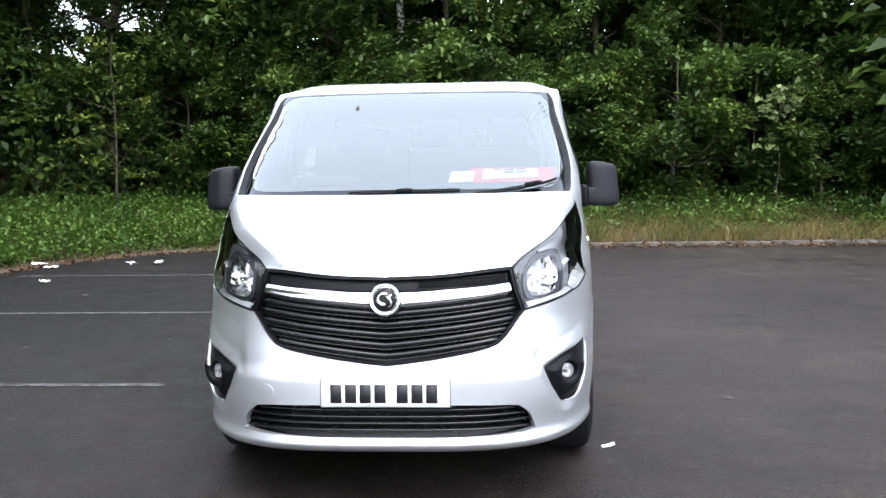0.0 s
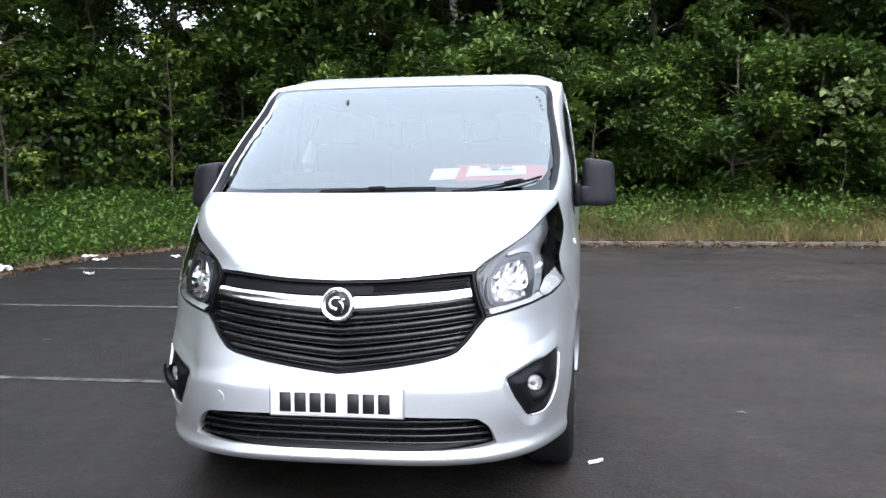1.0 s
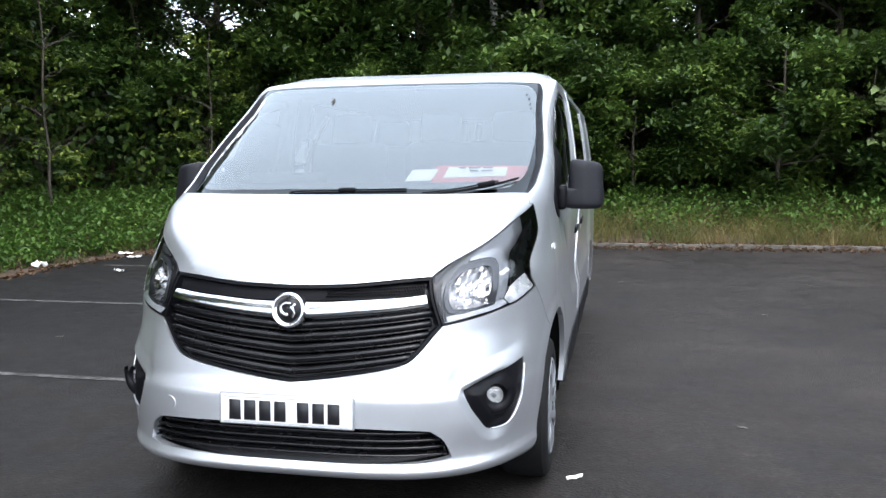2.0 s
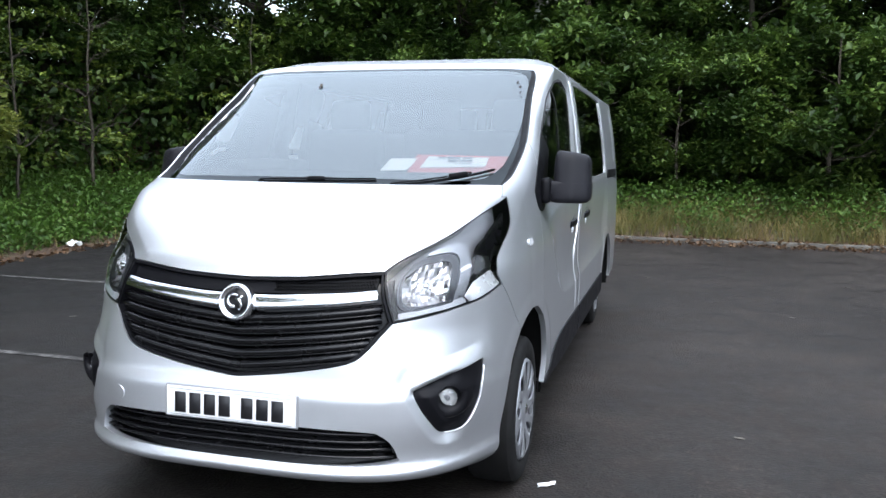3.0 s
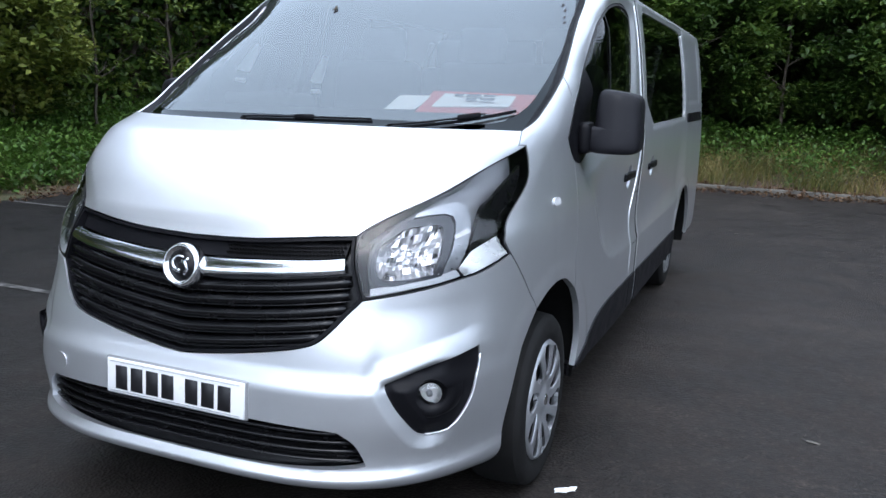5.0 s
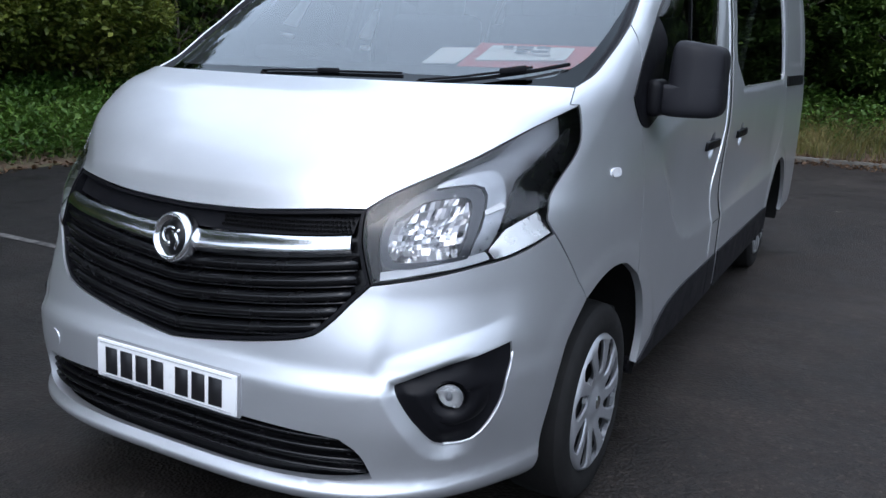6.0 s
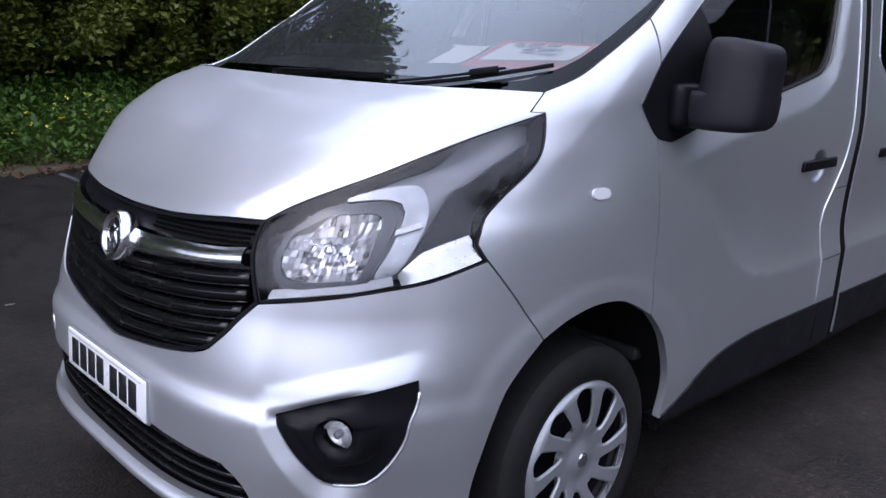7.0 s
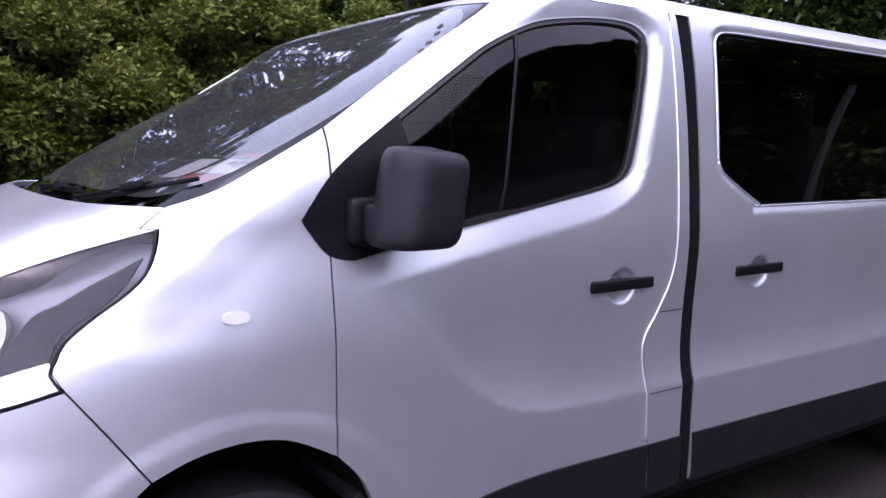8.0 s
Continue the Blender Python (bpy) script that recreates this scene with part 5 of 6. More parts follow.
# milky peeling film down the driver's edge of the glass
zs = np.linspace(1.41, 1.815, 60)
xo = np.interp(zs, [1.395, 1.44, 1.55, 1.65, 1.77, 1.825], [0.795, 0.816, 0.824, 0.818, 0.796, 0.775]) - 0.003
ragged = np.array([0.014 + 0.026 * math.sin(math.pi * (z - 1.40) / 0.43) + 0.018 * noise.noise((z * 23, 3.1, 0)) + 0.012 * noise.noise((z * 71, 8, 0)) for z in zs])
panel("milky_film", ring(smooth(F(*zip(xo, zs))), flat(F(*zip(xo - ragged, zs)))[::-1].tolist()), FILM, screen, off=sunk(0.0016), thick=0, mirror=True, gap=0, label="ragged milky film at the glass edge")
streak = [(float(a), float(b)) for a, b in zip(xo - ragged - 0.003, zs)]
for a, b in ((4, 20), (22, 40), (41, 50)):
    part("film_edge", sweep(on_skin(flat(F(*streak[a:b])), sunk(0.002)(np.array(streak[a:b])[:, 1]), True), 0.006, 0.003, up=(0, -0.8, 0.6)), BLACK, screen)
leaf = thing("fallen_leaf", "tiny dark fallen leaf stuck on the windscreen", "leaf")
q = on_skin(flat(F((0.324, 1.807), (0.318, 1.800), (0.326, 1.792))), sunk(0.004)(np.array([1.807, 1.800, 1.792])), True)
part("blade", sweep(q, 0.012, 0.003, up=(0, -0.8, 0.6)), BARK, leaf)
part("mirror_mount", rounded_box((0.20, 0.05, 0.012), (0.0, 1.70, 1.845), 0.005), TRIM, screen)


def wiper(name, points, lift):
    w = thing(name, "", "")
    w.parent = van
    ctl = smooth(points, 0.03)
    p = on_skin([(abs(t), z) for t, z in ctl], lift)
    for q, (t, z) in zip(p, ctl):
        q.x = math.copysign(q.x, t)
    part("blade", sweep([q - Vector((0, 0, 0.006)) for q in p], 0.007, 0.011), BLACK, w)
    part("arm", sweep([q + Vector((0, -0.008, 0.005)) for q in p[: len(p) // 2 + 3]], 0.010, 0.007), BLACK, w)
    m = p[len(p) // 2]
    along = (p[-1] - p[0]).normalized()
    part("joint", rounded_box((0.08, 0.014, 0.020), m + Vector((0, -0.008, 0.005)), 0.005, along.to_track_quat("X", "Z").to_matrix().to_4x4(), 2), BLACK, w)
    part("pivot", lathe([(0.004, 0.0), (0.003, 0.012), (-0.02, 0.014)], 16, "Z"), BLACK, w).location = p[0]
    return w


def signed(x, z):
    return math.copysign(float(from_x(abs(x), z)), x)


wiper("wiper", [(signed(0.37, 1.323), 1.323), (signed(0.565, 1.347), 1.347), (signed(0.775, 1.391), 1.391)], -0.018)
wiper("wiper", [(signed(-0.24, 1.327), 1.327), (signed(0.02, 1.335), 1.335), (signed(0.29, 1.339), 1.339)], -0.018)

# sides
def dish(y):
    """Rings of the round hollow behind a door handle."""
    return [(flat(S(*[(y + r * math.cos(a), 1.046 + r * 0.9 * math.sin(a)) for a in np.linspace(0, 2 * math.pi, 25)[:-1]])), 0.0) for r in (0.022, 0.034, 0.041, 0.048, 0.055, 0.063, 0.070)]


for side in (1, -1):
    far = side < 0
    panel("wing", ring(LAMP_BACK[::-1], BONNET_TIP, SCREEN_LOW, DOOR_FRONT, ARCH_TOP[::-1], WING_LOW[::-1]), SILVER, van, mirror=far, inner=TRIM)
    repeat = [(0.902 + 0.030 * math.copysign(abs(math.cos(a)) ** 0.7, math.cos(a)), 1.064 + 0.014 * math.copysign(abs(math.sin(a)) ** 0.8, math.sin(a))) for a in np.linspace(0, 2 * math.pi, 29)[:-1]]
    panel("side_indicator", flat(S(*repeat)), WHITE_LENS, van, off=0.006, thick=0.02, mirror=far, gap=0, label="small white side indicator")
    top_line = smooth(S((1.712, 1.868), (1.80, 1.895), (1.95, 1.90), (2.37, 1.90)))
    low_line = smooth(S((2.25, 0.35), (1.25, 0.35)))
    door = panel("front_door", ring(SCREEN_UP, top_line, DOOR_REAR, low_line, ARCH_REAR[::-1], DOOR_FRONT[::-1]), SILVER, van, [DOOR_WINDOW], mirror=far, inner=TRIM, rings=[(DOOR_WINDOW, k) for k in (0.012, 0.026, 0.040, 0.054, 0.066, 0.074, 0.080, 0.086, 0.094)] + dish(HANDLES[0]))
    hem = inset(DOOR_WINDOW, 0.022)
    panel("window_seal", DOOR_WINDOW, RUBBER, door, [hem], off=-0.004, thick=0.02, mirror=far, gap=0, label="black window seal")
    pane = hem[plain_skin(hem[:, 0], hem[:, 1])[:, 1] > 1.30]
    panel("window", pane, SIDE_GLASS, door, off=-0.012, thick=0, mirror=far, gap=-0.004).visible_shadow = False
    part("window_channel", sweep(on_skin(smooth(S((1.735, 1.785), (1.69, 1.55), (1.645, 1.275))), -0.008, far), 0.004, 0.010, up=(0, 1, 0)), CLADDING, door)
    tri = DOOR_WINDOW[plain_skin(DOOR_WINDOW[:, 0], DOOR_WINDOW[:, 1])[:, 1] < 1.35]
    panel("mirror_base", tri, BLACK, door, off=0.004, thick=0.02, mirror=far, gap=0, label="black corner trim that carries the mirror")

    def handle(y, z, parent, name="door_handle"):
        h = thing(name, "", "")
        h.parent = parent
        p, nn = skin(from_y(y, z), z, 0.0)
        bar_at = Vector((side * (p[0] + 0.030), p[1], p[2] + 0.002))
        part("grip", rounded_box((0.022, 0.27, 0.036), bar_at, 0.007), BLACK, h, "black plastic grip")
        for dy in (-0.105, 0.105):
            part("mount", rounded_box((0.034, 0.04, 0.026), (side * (p[0] + 0.012), p[1] + dy, p[2]), 0.006), BLACK, h)

    hem_line = [(t - 0.004, z) for t, z in DOOR_REAR if 0.53 < z < 1.88]
    part("door_edge", sweep(on_skin(hem_line, 0.0005, far), 0.007, 0.007, up=(1, 0, 0)), SILVER, door)
    handle(2.105, 1.05, door)
    strip = ring(DOOR_REAR, smooth(S((2.25, 0.35), (2.41, 0.35))), PILLAR_REAR[::-1], smooth(S((2.405, 1.90), (2.37, 1.90))))
    post = panel("door_pillar", strip, SILVER, van, mirror=far, inner=TRIM)
    for z in (0.947, 0.688):
        cut = ring(smooth(S((2.29 if z > 0.9 else 2.245, z + 0.0015), (2.40, z + 0.0015))), smooth(S((2.40, z - 0.0015), (2.29 if z > 0.9 else 2.245, z - 0.0015))))
        panel("panel_joint", cut, RUBBER, post, off=0.001, thick=0.004, mirror=far, gap=0)
    gap_strip = ring(PILLAR_REAR, smooth(S((2.41, 0.35), (2.475, 0.35))), SLIDE_FRONT[::-1], smooth(S((2.462, 1.90), (2.405, 1.90))))
    panel("door_seal", gap_strip, LINER, van, off=-0.006, thick=0.03, mirror=far, gap=-0.01, label="black rubber seal in the door gap")
    slide = panel("sliding_door", ring(SLIDE_FRONT, smooth(S((2.475, 0.35), (3.98, 0.35))), SLIDE_REAR[::-1], smooth(S((4.33, 1.90), (2.462, 1.90)))), SILVER, van, [SLIDE_WINDOW], mirror=far, inner=TRIM, rings=[(SLIDE_WINDOW, k) for k in (0.010, 0.022, 0.030, 0.036)] + dish(HANDLES[1]))
    panel("window", inset(SLIDE_WINDOW, 0.002), DARK_GLASS, slide, off=-0.003, thick=0, mirror=far, gap=0, label="dark tinted fixed window").visible_shadow = False
    panel("window_seal", SLIDE_WINDOW, RUBBER, slide, [inset(SLIDE_WINDOW, 0.016)], off=-0.006, thick=0.015, mirror=far, gap=0)
    lip = [tuple(q) for q in np.r_[inset(SLIDE_WINDOW, -0.003), inset(SLIDE_WINDOW, -0.003)[:1]]]
    part("window_lip", sweep(on_skin(lip, 0.001, far), 0.007, 0.006, up=(1, 0, 0)), SILVER, slide, "thin pressed silver lip")
    handle(2.80, 1.052, slide)
    arch = [(4.413 + 0.44 * math.cos(a), 0.335 + 0.44 * math.sin(a)) for a in np.linspace(0.03, math.pi - 0.03, 33)]
    rear_edge = [*smooth(S((3.98, 0.35), (3.975, 0.35))), *[q[:2] for q in S(*arch[::-1])], *smooth(S((REAR - 0.06, 0.35), (REAR, 0.40)))]
    quarter = panel("rear_side_panel", ring(SLIDE_REAR, rear_edge, smooth(S((REAR, 0.40), (REAR, 1.90))), smooth(S((REAR, 1.90), (4.33, 1.90)))), SILVER, van, mirror=far, inner=TRIM, grid=(0.03, 0.035))
    rail = ring(smooth(S((4.36, 1.31), (REAR - 0.1, 1.31))), smooth(S((REAR - 0.1, 1.245), (4.36, 1.245))))
    panel("slide_rail", rail, BLACK, quarter, off=0.006, thick=0.02, mirror=far, gap=0, label="black sliding-door rail")
    clad_top = smooth(S((1.262, 0.36), (1.40, 0.425), (1.52, 0.480), (1.64, 0.506), (1.85, 0.520), (2.24, 0.520)))
    clad = ring(clad_top, smooth(S((2.244, 0.520), (2.247, 0.345))), smooth(S((2.247, 0.345), (1.262, 0.345))))
    panel("sill_cladding", clad, CLADDING, door, off=0.007, thick=0.02, mirror=far, gap=0, label="black plastic lower cladding")
    panel("sill_cladding", ring(smooth(S((2.25, 0.52), (2.408, 0.52))), smooth(S((2.408, 0.345), (2.25, 0.345)))), CLADDING, post, off=0.007, thick=0.02, mirror=far, gap=0.001, label="black plastic lower cladding")
    panel("sill_cladding", ring(smooth(S((2.47, 0.518), (3.975, 0.505))), smooth(S((3.975, 0.345), (2.478, 0.345)))), CLADDING, slide, off=0.007, thick=0.02, mirror=far, gap=0, label="black plastic lower cladding")
    panel("rocker", ring(smooth(S((1.25, 0.352), (3.975, 0.352))), smooth(S((3.975, 0.29), (1.28, 0.29)))), BLACK, van, off=-0.03, thick=0.02, mirror=far, gap=0)

    # wheel arch liners
    for wy in WHEELS:
        bm = bmesh.new()
        rows = []
        for a in np.linspace(-0.12, math.pi + 0.12, 31):
            r = 0.445 if wy > 2 or a > 1.2 else 0.445 - 0.07 * (1.2 - a) / 1.3
            y, z = wy + r * math.cos(a), 0.335 + r * math.sin(a)
            x = float(plain_skin(from_y(y, z), z)[0]) - 0.012
            rows.append([bm.verts.new((side * q, y, z)) for q in (x, 0.75, 0.52)])
        for a, b in zip(rows, rows[1:]):
            for k in (0, 1):
                bm.faces.new((a[k], b[k], b[k + 1], a[k + 1])).smooth = True
        bm.faces.new([q[2] for q in rows])
        part("arch_liner", bm, LINER, van)

    # door mirror
    head = thing("door_mirror", "", "")
    head.parent = door
    for name, grow, top, label in (("mirror_housing", 1.0, 1.0, "charcoal grained plastic housing"), ("mirror_lower_cover", 1.022, -0.22, "")):
        shell = bmesh.new()
        bmesh.ops.create_cube(shell, size=1.0)
        bmesh.ops.subdivide_edges(shell, edges=shell.edges[:], cuts=9, use_grid_fill=True)
        for v in shell.verts:
            u = v.co * 2
            u = u / sum(abs(c) ** 6.5 for c in u) ** (1 / 6.5) * grow
            u.z = min(u.z, top)
            inward = 0.022 * step(0.2, 1.0, -u.x) * (top < 0)  # the cover runs on into the arm
            v.co = Vector((1.052 + 0.084 * u.x * (1 - 0.05 * u.z) - inward, 1.298 + 0.072 * u.y + 0.026 * u.x * (u.x > 0) + 0.020 * u.z - (0.016 * (1 - u.x * u.x) if u.y < 0 else 0), 1.333 + 0.116 * u.z - 0.012 * u.x * (u.z > 0)))
            v.co.x *= side
        if far:
            bmesh.ops.reverse_faces(shell, faces=shell.faces)
        for f in shell.faces:
            f.smooth = True
        part(name, shell, MIRROR_PLASTIC, head, label).data.set_sharp_from_angle(angle=radians(35))
    part("mirror_arm", rounded_box((0.13, 0.085, 0.088), (side * 0.985, 1.250, 1.272), 0.014, None), MIRROR_PLASTIC, head)
    part("mirror_foot", rounded_box((0.05, 0.12, 0.12), (side * 0.940, 1.235, 1.272), 0.022, None), BLACK, head)
    part("mirror_glass", rounded_box((0.118, 0.006, 0.16), (side * 1.050, 1.366, 1.342), 0.003), CHROME, head, "mirror glass")

# roof and rear
rows, verts, faces = [], [], []
for y in np.r_[np.linspace(1.80, 2.3, 12), np.linspace(2.4, REAR, 16)]:
    t = from_y(max(y, 1.802), TOP - 0.03)
    edge = skin(t, TOP - 0.03, 0.0)[0][0]
    for s in np.linspace(-1, 1, 25):
        nose = 0.13 * s ** 4 * (1 - step(1.80, 2.1, y))
        verts.append((s * edge, y - 0.10 * (1 - step(1.8, 2.2, y)) + nose, 1.90 + 0.090 * float(step(1.75, 2.25, y)) * (1 - abs(s) ** 11) - 0.01 * (1 - float(step(1.80, 1.85, y)))))
for i in range(27):
    for j in range(24):
        faces.append((i * 25 + j, (i + 1) * 25 + j, (i + 1) * 25 + j + 1, i * 25 + j + 1))
roof_mesh = raw("roof", verts, [f[::-1] for f in faces], True)
part("roof", roof_mesh, SILVER, van)
header = ring([(0.0, 1.882)], smooth(F((0, 1.882), (0.3, 1.88), (0.6, 1.876)) + S((1.712, 1.868))), smooth(S((1.712, 1.868), (1.80, 1.895))), smooth(S((1.80, 1.895)) + F((0.6, 1.912), (0, 1.918))))
panel("roof_header", header, SILVER, van, both=True, gap=0.0008)
line = [(float(a), float(b)) for a, b in smooth(S((REAR, 0.40), (REAR, 1.90)), 0.1)]
pts = on_skin(line, -0.002)
bm = bmesh.new()
ring_r = [bm.verts.new((p.x, REAR, p.z)) for p in pts]
ring_l = [bm.verts.new((-p.x, REAR, p.z)) for p in pts]
bm.faces.new(ring_r + ring_l[::-1])
part("rear_panel", bm, SILVER, van)
part("headlining", rounded_box((1.62, 3.3, 0.02), (0, 3.6, 1.875), 0.008), TRIM, van)
part("underbody", rounded_box((1.06, 5.0, 0.10), (0, 2.75, 0.38), 0.03), LINER, van)
part("underbody", rounded_box((1.55, 2.6, 0.08), (0, 2.66, 0.36), 0.03), LINER, van)
part("nose_box", rounded_box((1.0, 0.40, 0.50), (0, 0.42, 0.60), 0.05), LINER, van)

# a pale tapered upright shape inside the cabin, with a short bar below it
pale_block = bmesh.new()
for y, z, w, h in ((2.03, 1.515, 0.055, 0.17), (1.98, 1.40, 0.055, 0.02)):
    block = rounded_box((w, 0.02, h), (0, 0, 0), 0.004, Matrix.Rotation(radians(-38), 4, "X"), 1, (-0.7, 0) if h > 0.1 else None)
    bmesh.ops.translate(block, vec=(-0.71, y, z), verts=block.verts)
    me = bpy.data.meshes.new("pale_shape")
    block.to_mesh(me)
    block.free()
    pale_block.from_mesh(me)
    bpy.data.meshes.remove(me)
part("pale_shape", pale_block, LAMP_WHITE, van, "pale tapered shape behind the windscreen")

# wheels
RIM = surface("black_steel_rim", (0.010, 0.010, 0.011), 0.5, metal=0.3, spec=0.3)
SPOKES = 10


def wheel_meshes():
    tyre = lathe([(-0.10, 0.215), (-0.1, 0.222), (-0.110, 0.262), (-0.104, 0.298), (-0.085, 0.316), (-0.04, 0.322), (0.04, 0.322), (0.085, 0.316), (0.098, 0.305), (0.104, 0.296), (0.110, 0.270), (0.108, 0.245), (0.102, 0.232), (0.098, 0.224), (0.07, 0.216)], 64)
    rim = lathe([(0.080, 0.222), (0.065, 0.210), (0.0, 0.20), (0.005, 0.12), (0.03, 0.07), (0.03, 0.0)], 48)
    # wheel trim: a dished disc with ten rounded openings between broad spokes that widen outward
    verts, faces = [], []
    rr = [0.0, 0.026, 0.045, 0.062, 0.078, 0.090, 0.100, 0.112, 0.125, 0.138, 0.15, 0.163, 0.175, 0.187, 0.198, 0.206, 0.212, 0.216, 0.221, 0.227]
    n = SPOKES * 16

    def dish_of(r):
        return 0.112 - 0.012 * step(0.02, 0.05, r) + 0.008 * step(0.06, 0.16, r) - 0.018 * step(0.215, 0.228, r)

    def half_open(r):
        """Half the width of an opening at the radius r, in metres; 0 outside it."""
        k = np.clip((r - 0.094) / (0.2125 - 0.094), 0, 1)
        return (0.013 + 0.027 * k) * np.sqrt(np.clip(1 - (2 * k - 1) ** 6, 0, 1))

    for r in rr:
        h = half_open(r) if 0.090 < r < 0.214 else 0.0
        for i in range(n):
            j = i % 16
            edge = max(h, 0.004 * step(0.08, 0.1, r)) / max(r, 0.02)
            rest = math.pi / SPOKES
            q = edge * (j - 8) / 4 if abs(j - 8) <= 4 else math.copysign(edge + (rest - edge) * (abs(j - 8) - 4) / 4, j - 8)
            a = 2 * math.pi * (i // 16) / SPOKES + q + 0.16 * float(step(0.07, 0.2, r))
            verts.append((float(dish_of(r)) + 0.005 * (abs(j - 8) > 4) * float(step(0.07, 0.10, r) * (1 - step(0.208, 0.215, r))), r * math.cos(a), r * math.sin(a)))
    for j in range(len(rr) - 1):
        hole = 0.094 < rr[j] and rr[j + 1] < 0.2125
        for i in range(n):
            if hole and 4 <= i % 16 < 12:
                continue
            k = (i + 1) % n
            faces.append((j * n + i, j * n + k, (j + 1) * n + k, (j + 1) * n + i))
    me = raw("cap", verts, faces, True)
    bm = bmesh.new()
    bm.from_mesh(me)
    bpy.data.meshes.remove(me)
    bmesh.ops.remove_doubles(bm, verts=bm.verts, dist=1e-5)
    bmesh.ops.recalc_face_normals(bm, faces=bm.faces)
    if sum(f.normal.x for f in bm.faces) < 0:
        bmesh.ops.reverse_faces(bm, faces=bm.faces)
    bmesh.ops.solidify(bm, geom=bm.faces[:], thickness=0.014)
    for f in bm.faces:
        f.smooth = True
    hub = lathe([(0.115, 0.0), (0.114, 0.018), (0.109, 0.024), (0.098, 0.026)], 32)
    out = []
    for name, b, mat in (("tyre", tyre, TYRE), ("rim", rim, RIM), ("wheel_trim", bm, CAP), ("hub_emblem", hub, CHROME)):
        me = bpy.data.meshes.new(name)
        b.to_mesh(me)
        b.free()
        me.set_sharp_from_angle(angle=radians(28))
        me.materials.append(mat)
        out.append((name, me))
    return out


wheel_parts = wheel_meshes()
for side in (1, -1):
    for wy in WHEELS:
        w = thing("wheel", "", "")
        w.parent = van
        w.matrix_basis = pose(side * 0.812, wy, 0.322, 12, 0, 0 if side > 0 else 180)
        for name, me in wheel_parts:
            part(name, me, None, w)

# cabin
PALE_TRIM = surface("pale_grey_trim", (0.14, 0.155, 0.15), 0.6)
dash_profile = [(0.80, 1.300), (0.92, 1.338), (1.05, 1.348), (1.20, 1.345), (1.27, 1.31), (1.29, 1.20), (1.27, 1.05), (1.20, 0.85), (0.95, 0.80)]
verts, faces = [], []
for x in np.linspace(-0.84, 0.84, 15):
    for y, z in dash_profile:
        verts.append((x, y + 0.12 * (x / 0.84) ** 4, z))
k = len(dash_profile)
for i in range(14):
    for j in range(k - 1):
        faces.append((i * k + j, i * k + j + 1, (i + 1) * k + j + 1, (i + 1) * k + j))
part("dashboard", raw("dashboard", verts, faces, True), TRIM, van, "dark grey dashboard")
part("instrument_hood", rounded_box((0.36, 0.2, 0.07), (-0.45, 1.17, 1.365), 0.03), TRIM, van)
part("cabin_floor", rounded_box((1.7, 3.9, 0.04), (0, 3.2, 0.52), 0.01), TRIM, van)
steering = part("steering_wheel", lathe([(0.012 * math.sin(a), 0.19 + 0.014 * math.cos(a)) for a in np.linspace(0, 2 * math.pi, 13)], 40, "Z"), TRIM, van)
steering.location, steering.rotation_euler = (-0.45, 1.42, 1.20), (radians(-28), 0, 0)
part("steering_boss", rounded_box((0.34, 0.09, 0.04), (0, 0, -0.01), 0.015), TRIM, steering)


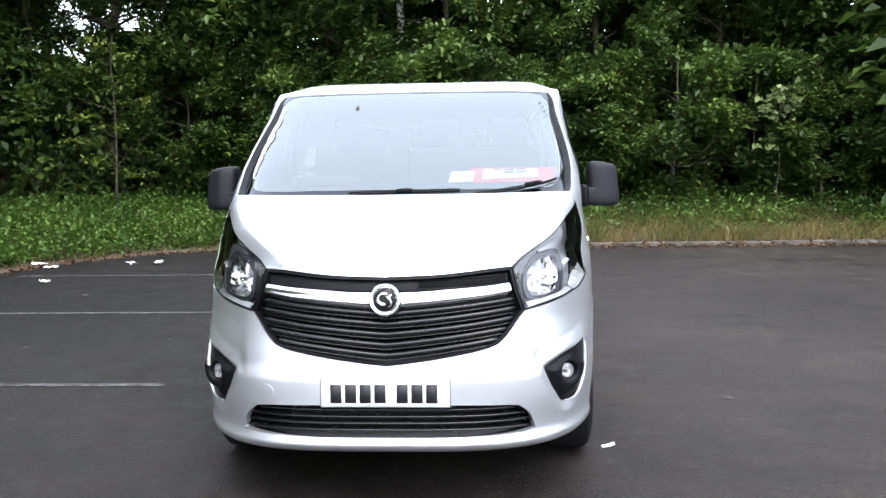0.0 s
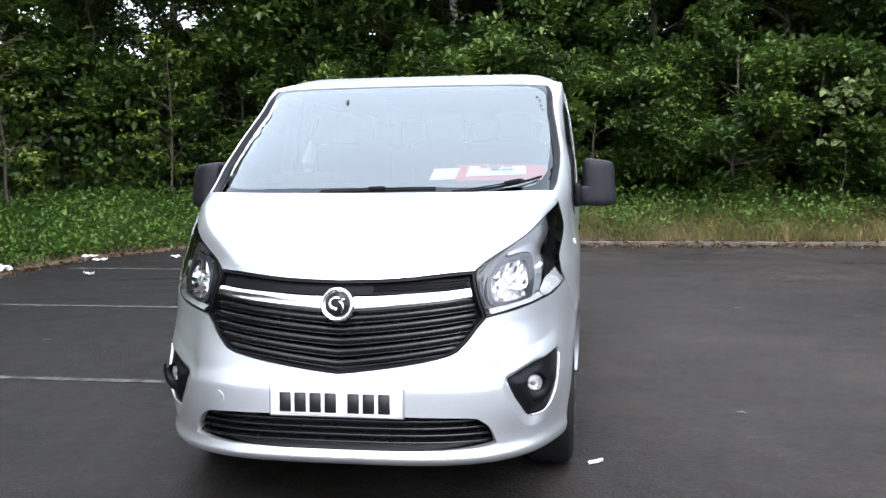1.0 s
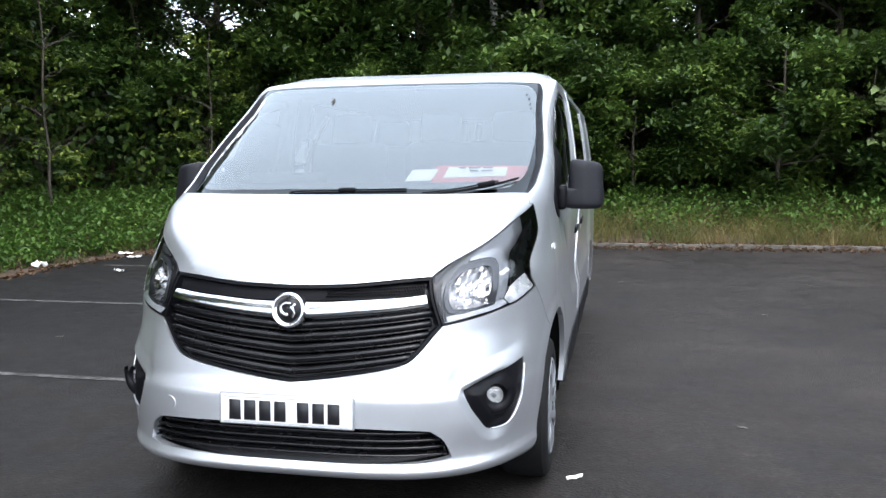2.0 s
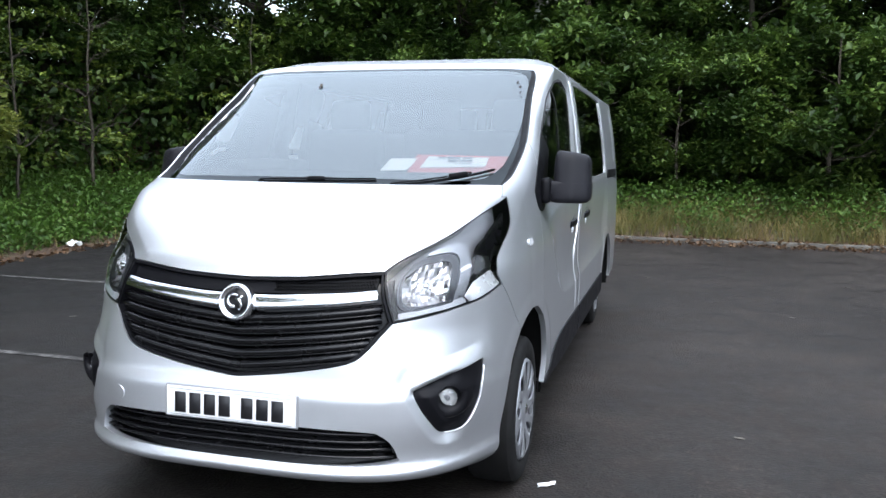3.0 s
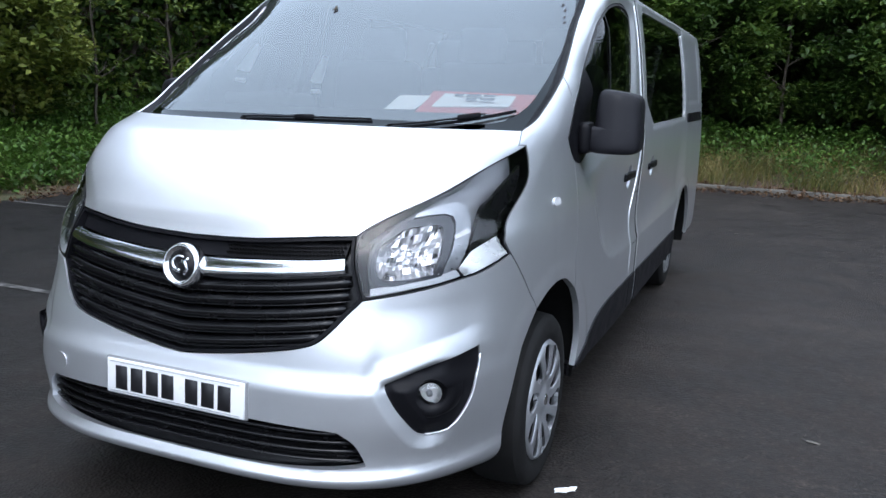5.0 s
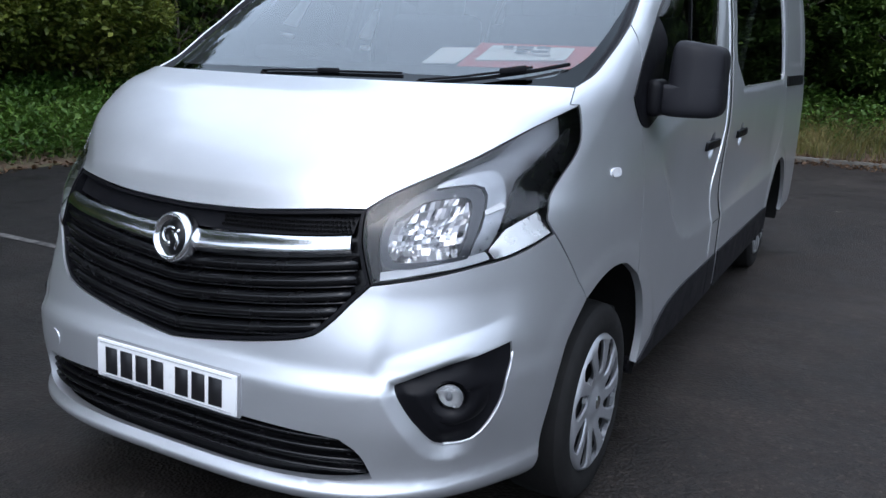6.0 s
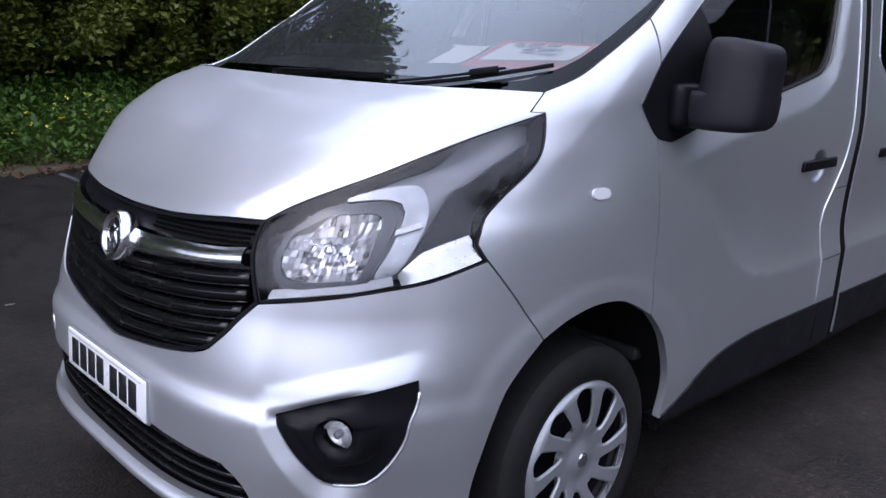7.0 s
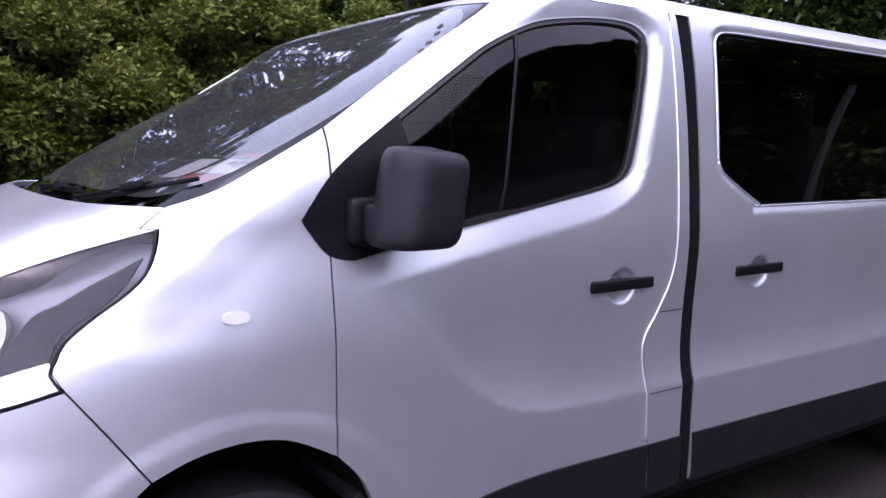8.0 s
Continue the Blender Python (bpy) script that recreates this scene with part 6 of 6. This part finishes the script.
def seat(x, y, wide):
    s = thing("seat", "", "")
    s.parent = van
    part("cushion", rounded_box((wide, 0.50, 0.16), (x, y, 0.92), 0.05), FABRIC, s)
    part("base", rounded_box((wide * 0.8, 0.40, 0.32), (x, y, 0.69), 0.03), TRIM, s)
    part("backrest", rounded_box((wide * 0.96, 0.13, 0.66), (x, y + 0.30, 1.25), 0.05, Matrix.Rotation(radians(-12), 4, "X")), FABRIC, s)
    for hx in ((x,) if wide < 0.6 else (x - wide / 4, x + wide / 4)):
        part("headrest", rounded_box((0.26, 0.10, 0.20), (hx, y + 0.41, 1.66), 0.04, Matrix.Rotation(radians(-8), 4, "X")), FABRIC, s)
    if y > 3:
        for dx in (-wide / 2, wide / 2):
            part("backrest_edge", sweep([(x + dx * 0.97, y + 0.19 + 0.30 * k * k + 0.02 * k, 1.02 + 0.72 * k) for k in np.linspace(0, 1, 9)], 0.035, 0.02, up=(0, 1, 0)), PALE_TRIM, s, "pale backrest piping")
    return s


for x, y, wide in ((-0.48, 1.92, 0.52), (0.34, 1.92, 0.92), (-0.28, 3.05, 0.9), (0.61, 3.05, 0.5)):
    seat(x, y, wide)


# ---------------------------------------------------------------- sheets lying on the dashboard
def sheet(name, label, corners, mat, lines=()):
    a, b, c, d = [Vector(p) for p in corners]
    bm = bmesh.new()
    grid = [[bm.verts.new(a.lerp(b, i / 6).lerp(d.lerp(c, i / 6), j / 4) + Vector((0, 0, 0.006 * math.sin(i * 0.9) * math.sin(j * 0.8)))) for i in range(7)] for j in range(5)]
    for j in range(4):
        for i in range(6):
            bm.faces.new((grid[j][i], grid[j + 1][i], grid[j + 1][i + 1], grid[j][i + 1]))
    bmesh.ops.recalc_face_normals(bm, faces=bm.faces)
    bmesh.ops.solidify(bm, geom=bm.faces[:], thickness=0.0015)
    t = thing(name, label, "paper")
    part("sheet", bm, mat, t)
    n = (b - a).cross(d - a).normalized()
    n = n if n.z > 0 else -n
    for u, v, w in lines:
        p = a.lerp(b, u).lerp(d.lerp(c, u), v)
        q = a.lerp(b, u + w).lerp(d.lerp(c, u + w), v)
        part("line_of_print", sweep([p + n * 0.011, q + n * 0.011], 0.020, 0.001, up=n), INK, t, "grey line of print")
    return t


sheet("red_folder", "red card folder lying on the van's dashboard", ((0.33, 1.17, 1.430), (0.80, 1.20, 1.425), (0.78, 0.99, 1.356), (0.35, 0.95, 1.352)), RED_CARD)
sheet("notice", "white printed notice sheet lying on a red folder", ((0.405, 1.108, 1.422), (0.685, 1.135, 1.420), (0.690, 1.025, 1.381), (0.40, 0.985, 1.373)), PAPER, ((0.2, 0.3, 0.12), (0.36, 0.3, 0.2), (0.6, 0.3, 0.16), (0.40, 0.62, 0.14), (0.58, 0.62, 0.2)))
sheet("blank_sheet", "plain white sheet of paper on the dashboard", ((0.235, 1.06, 1.410), (0.36, 1.07, 1.412), (0.345, 0.95, 1.360), (0.225, 0.94, 1.357)), PAPER)
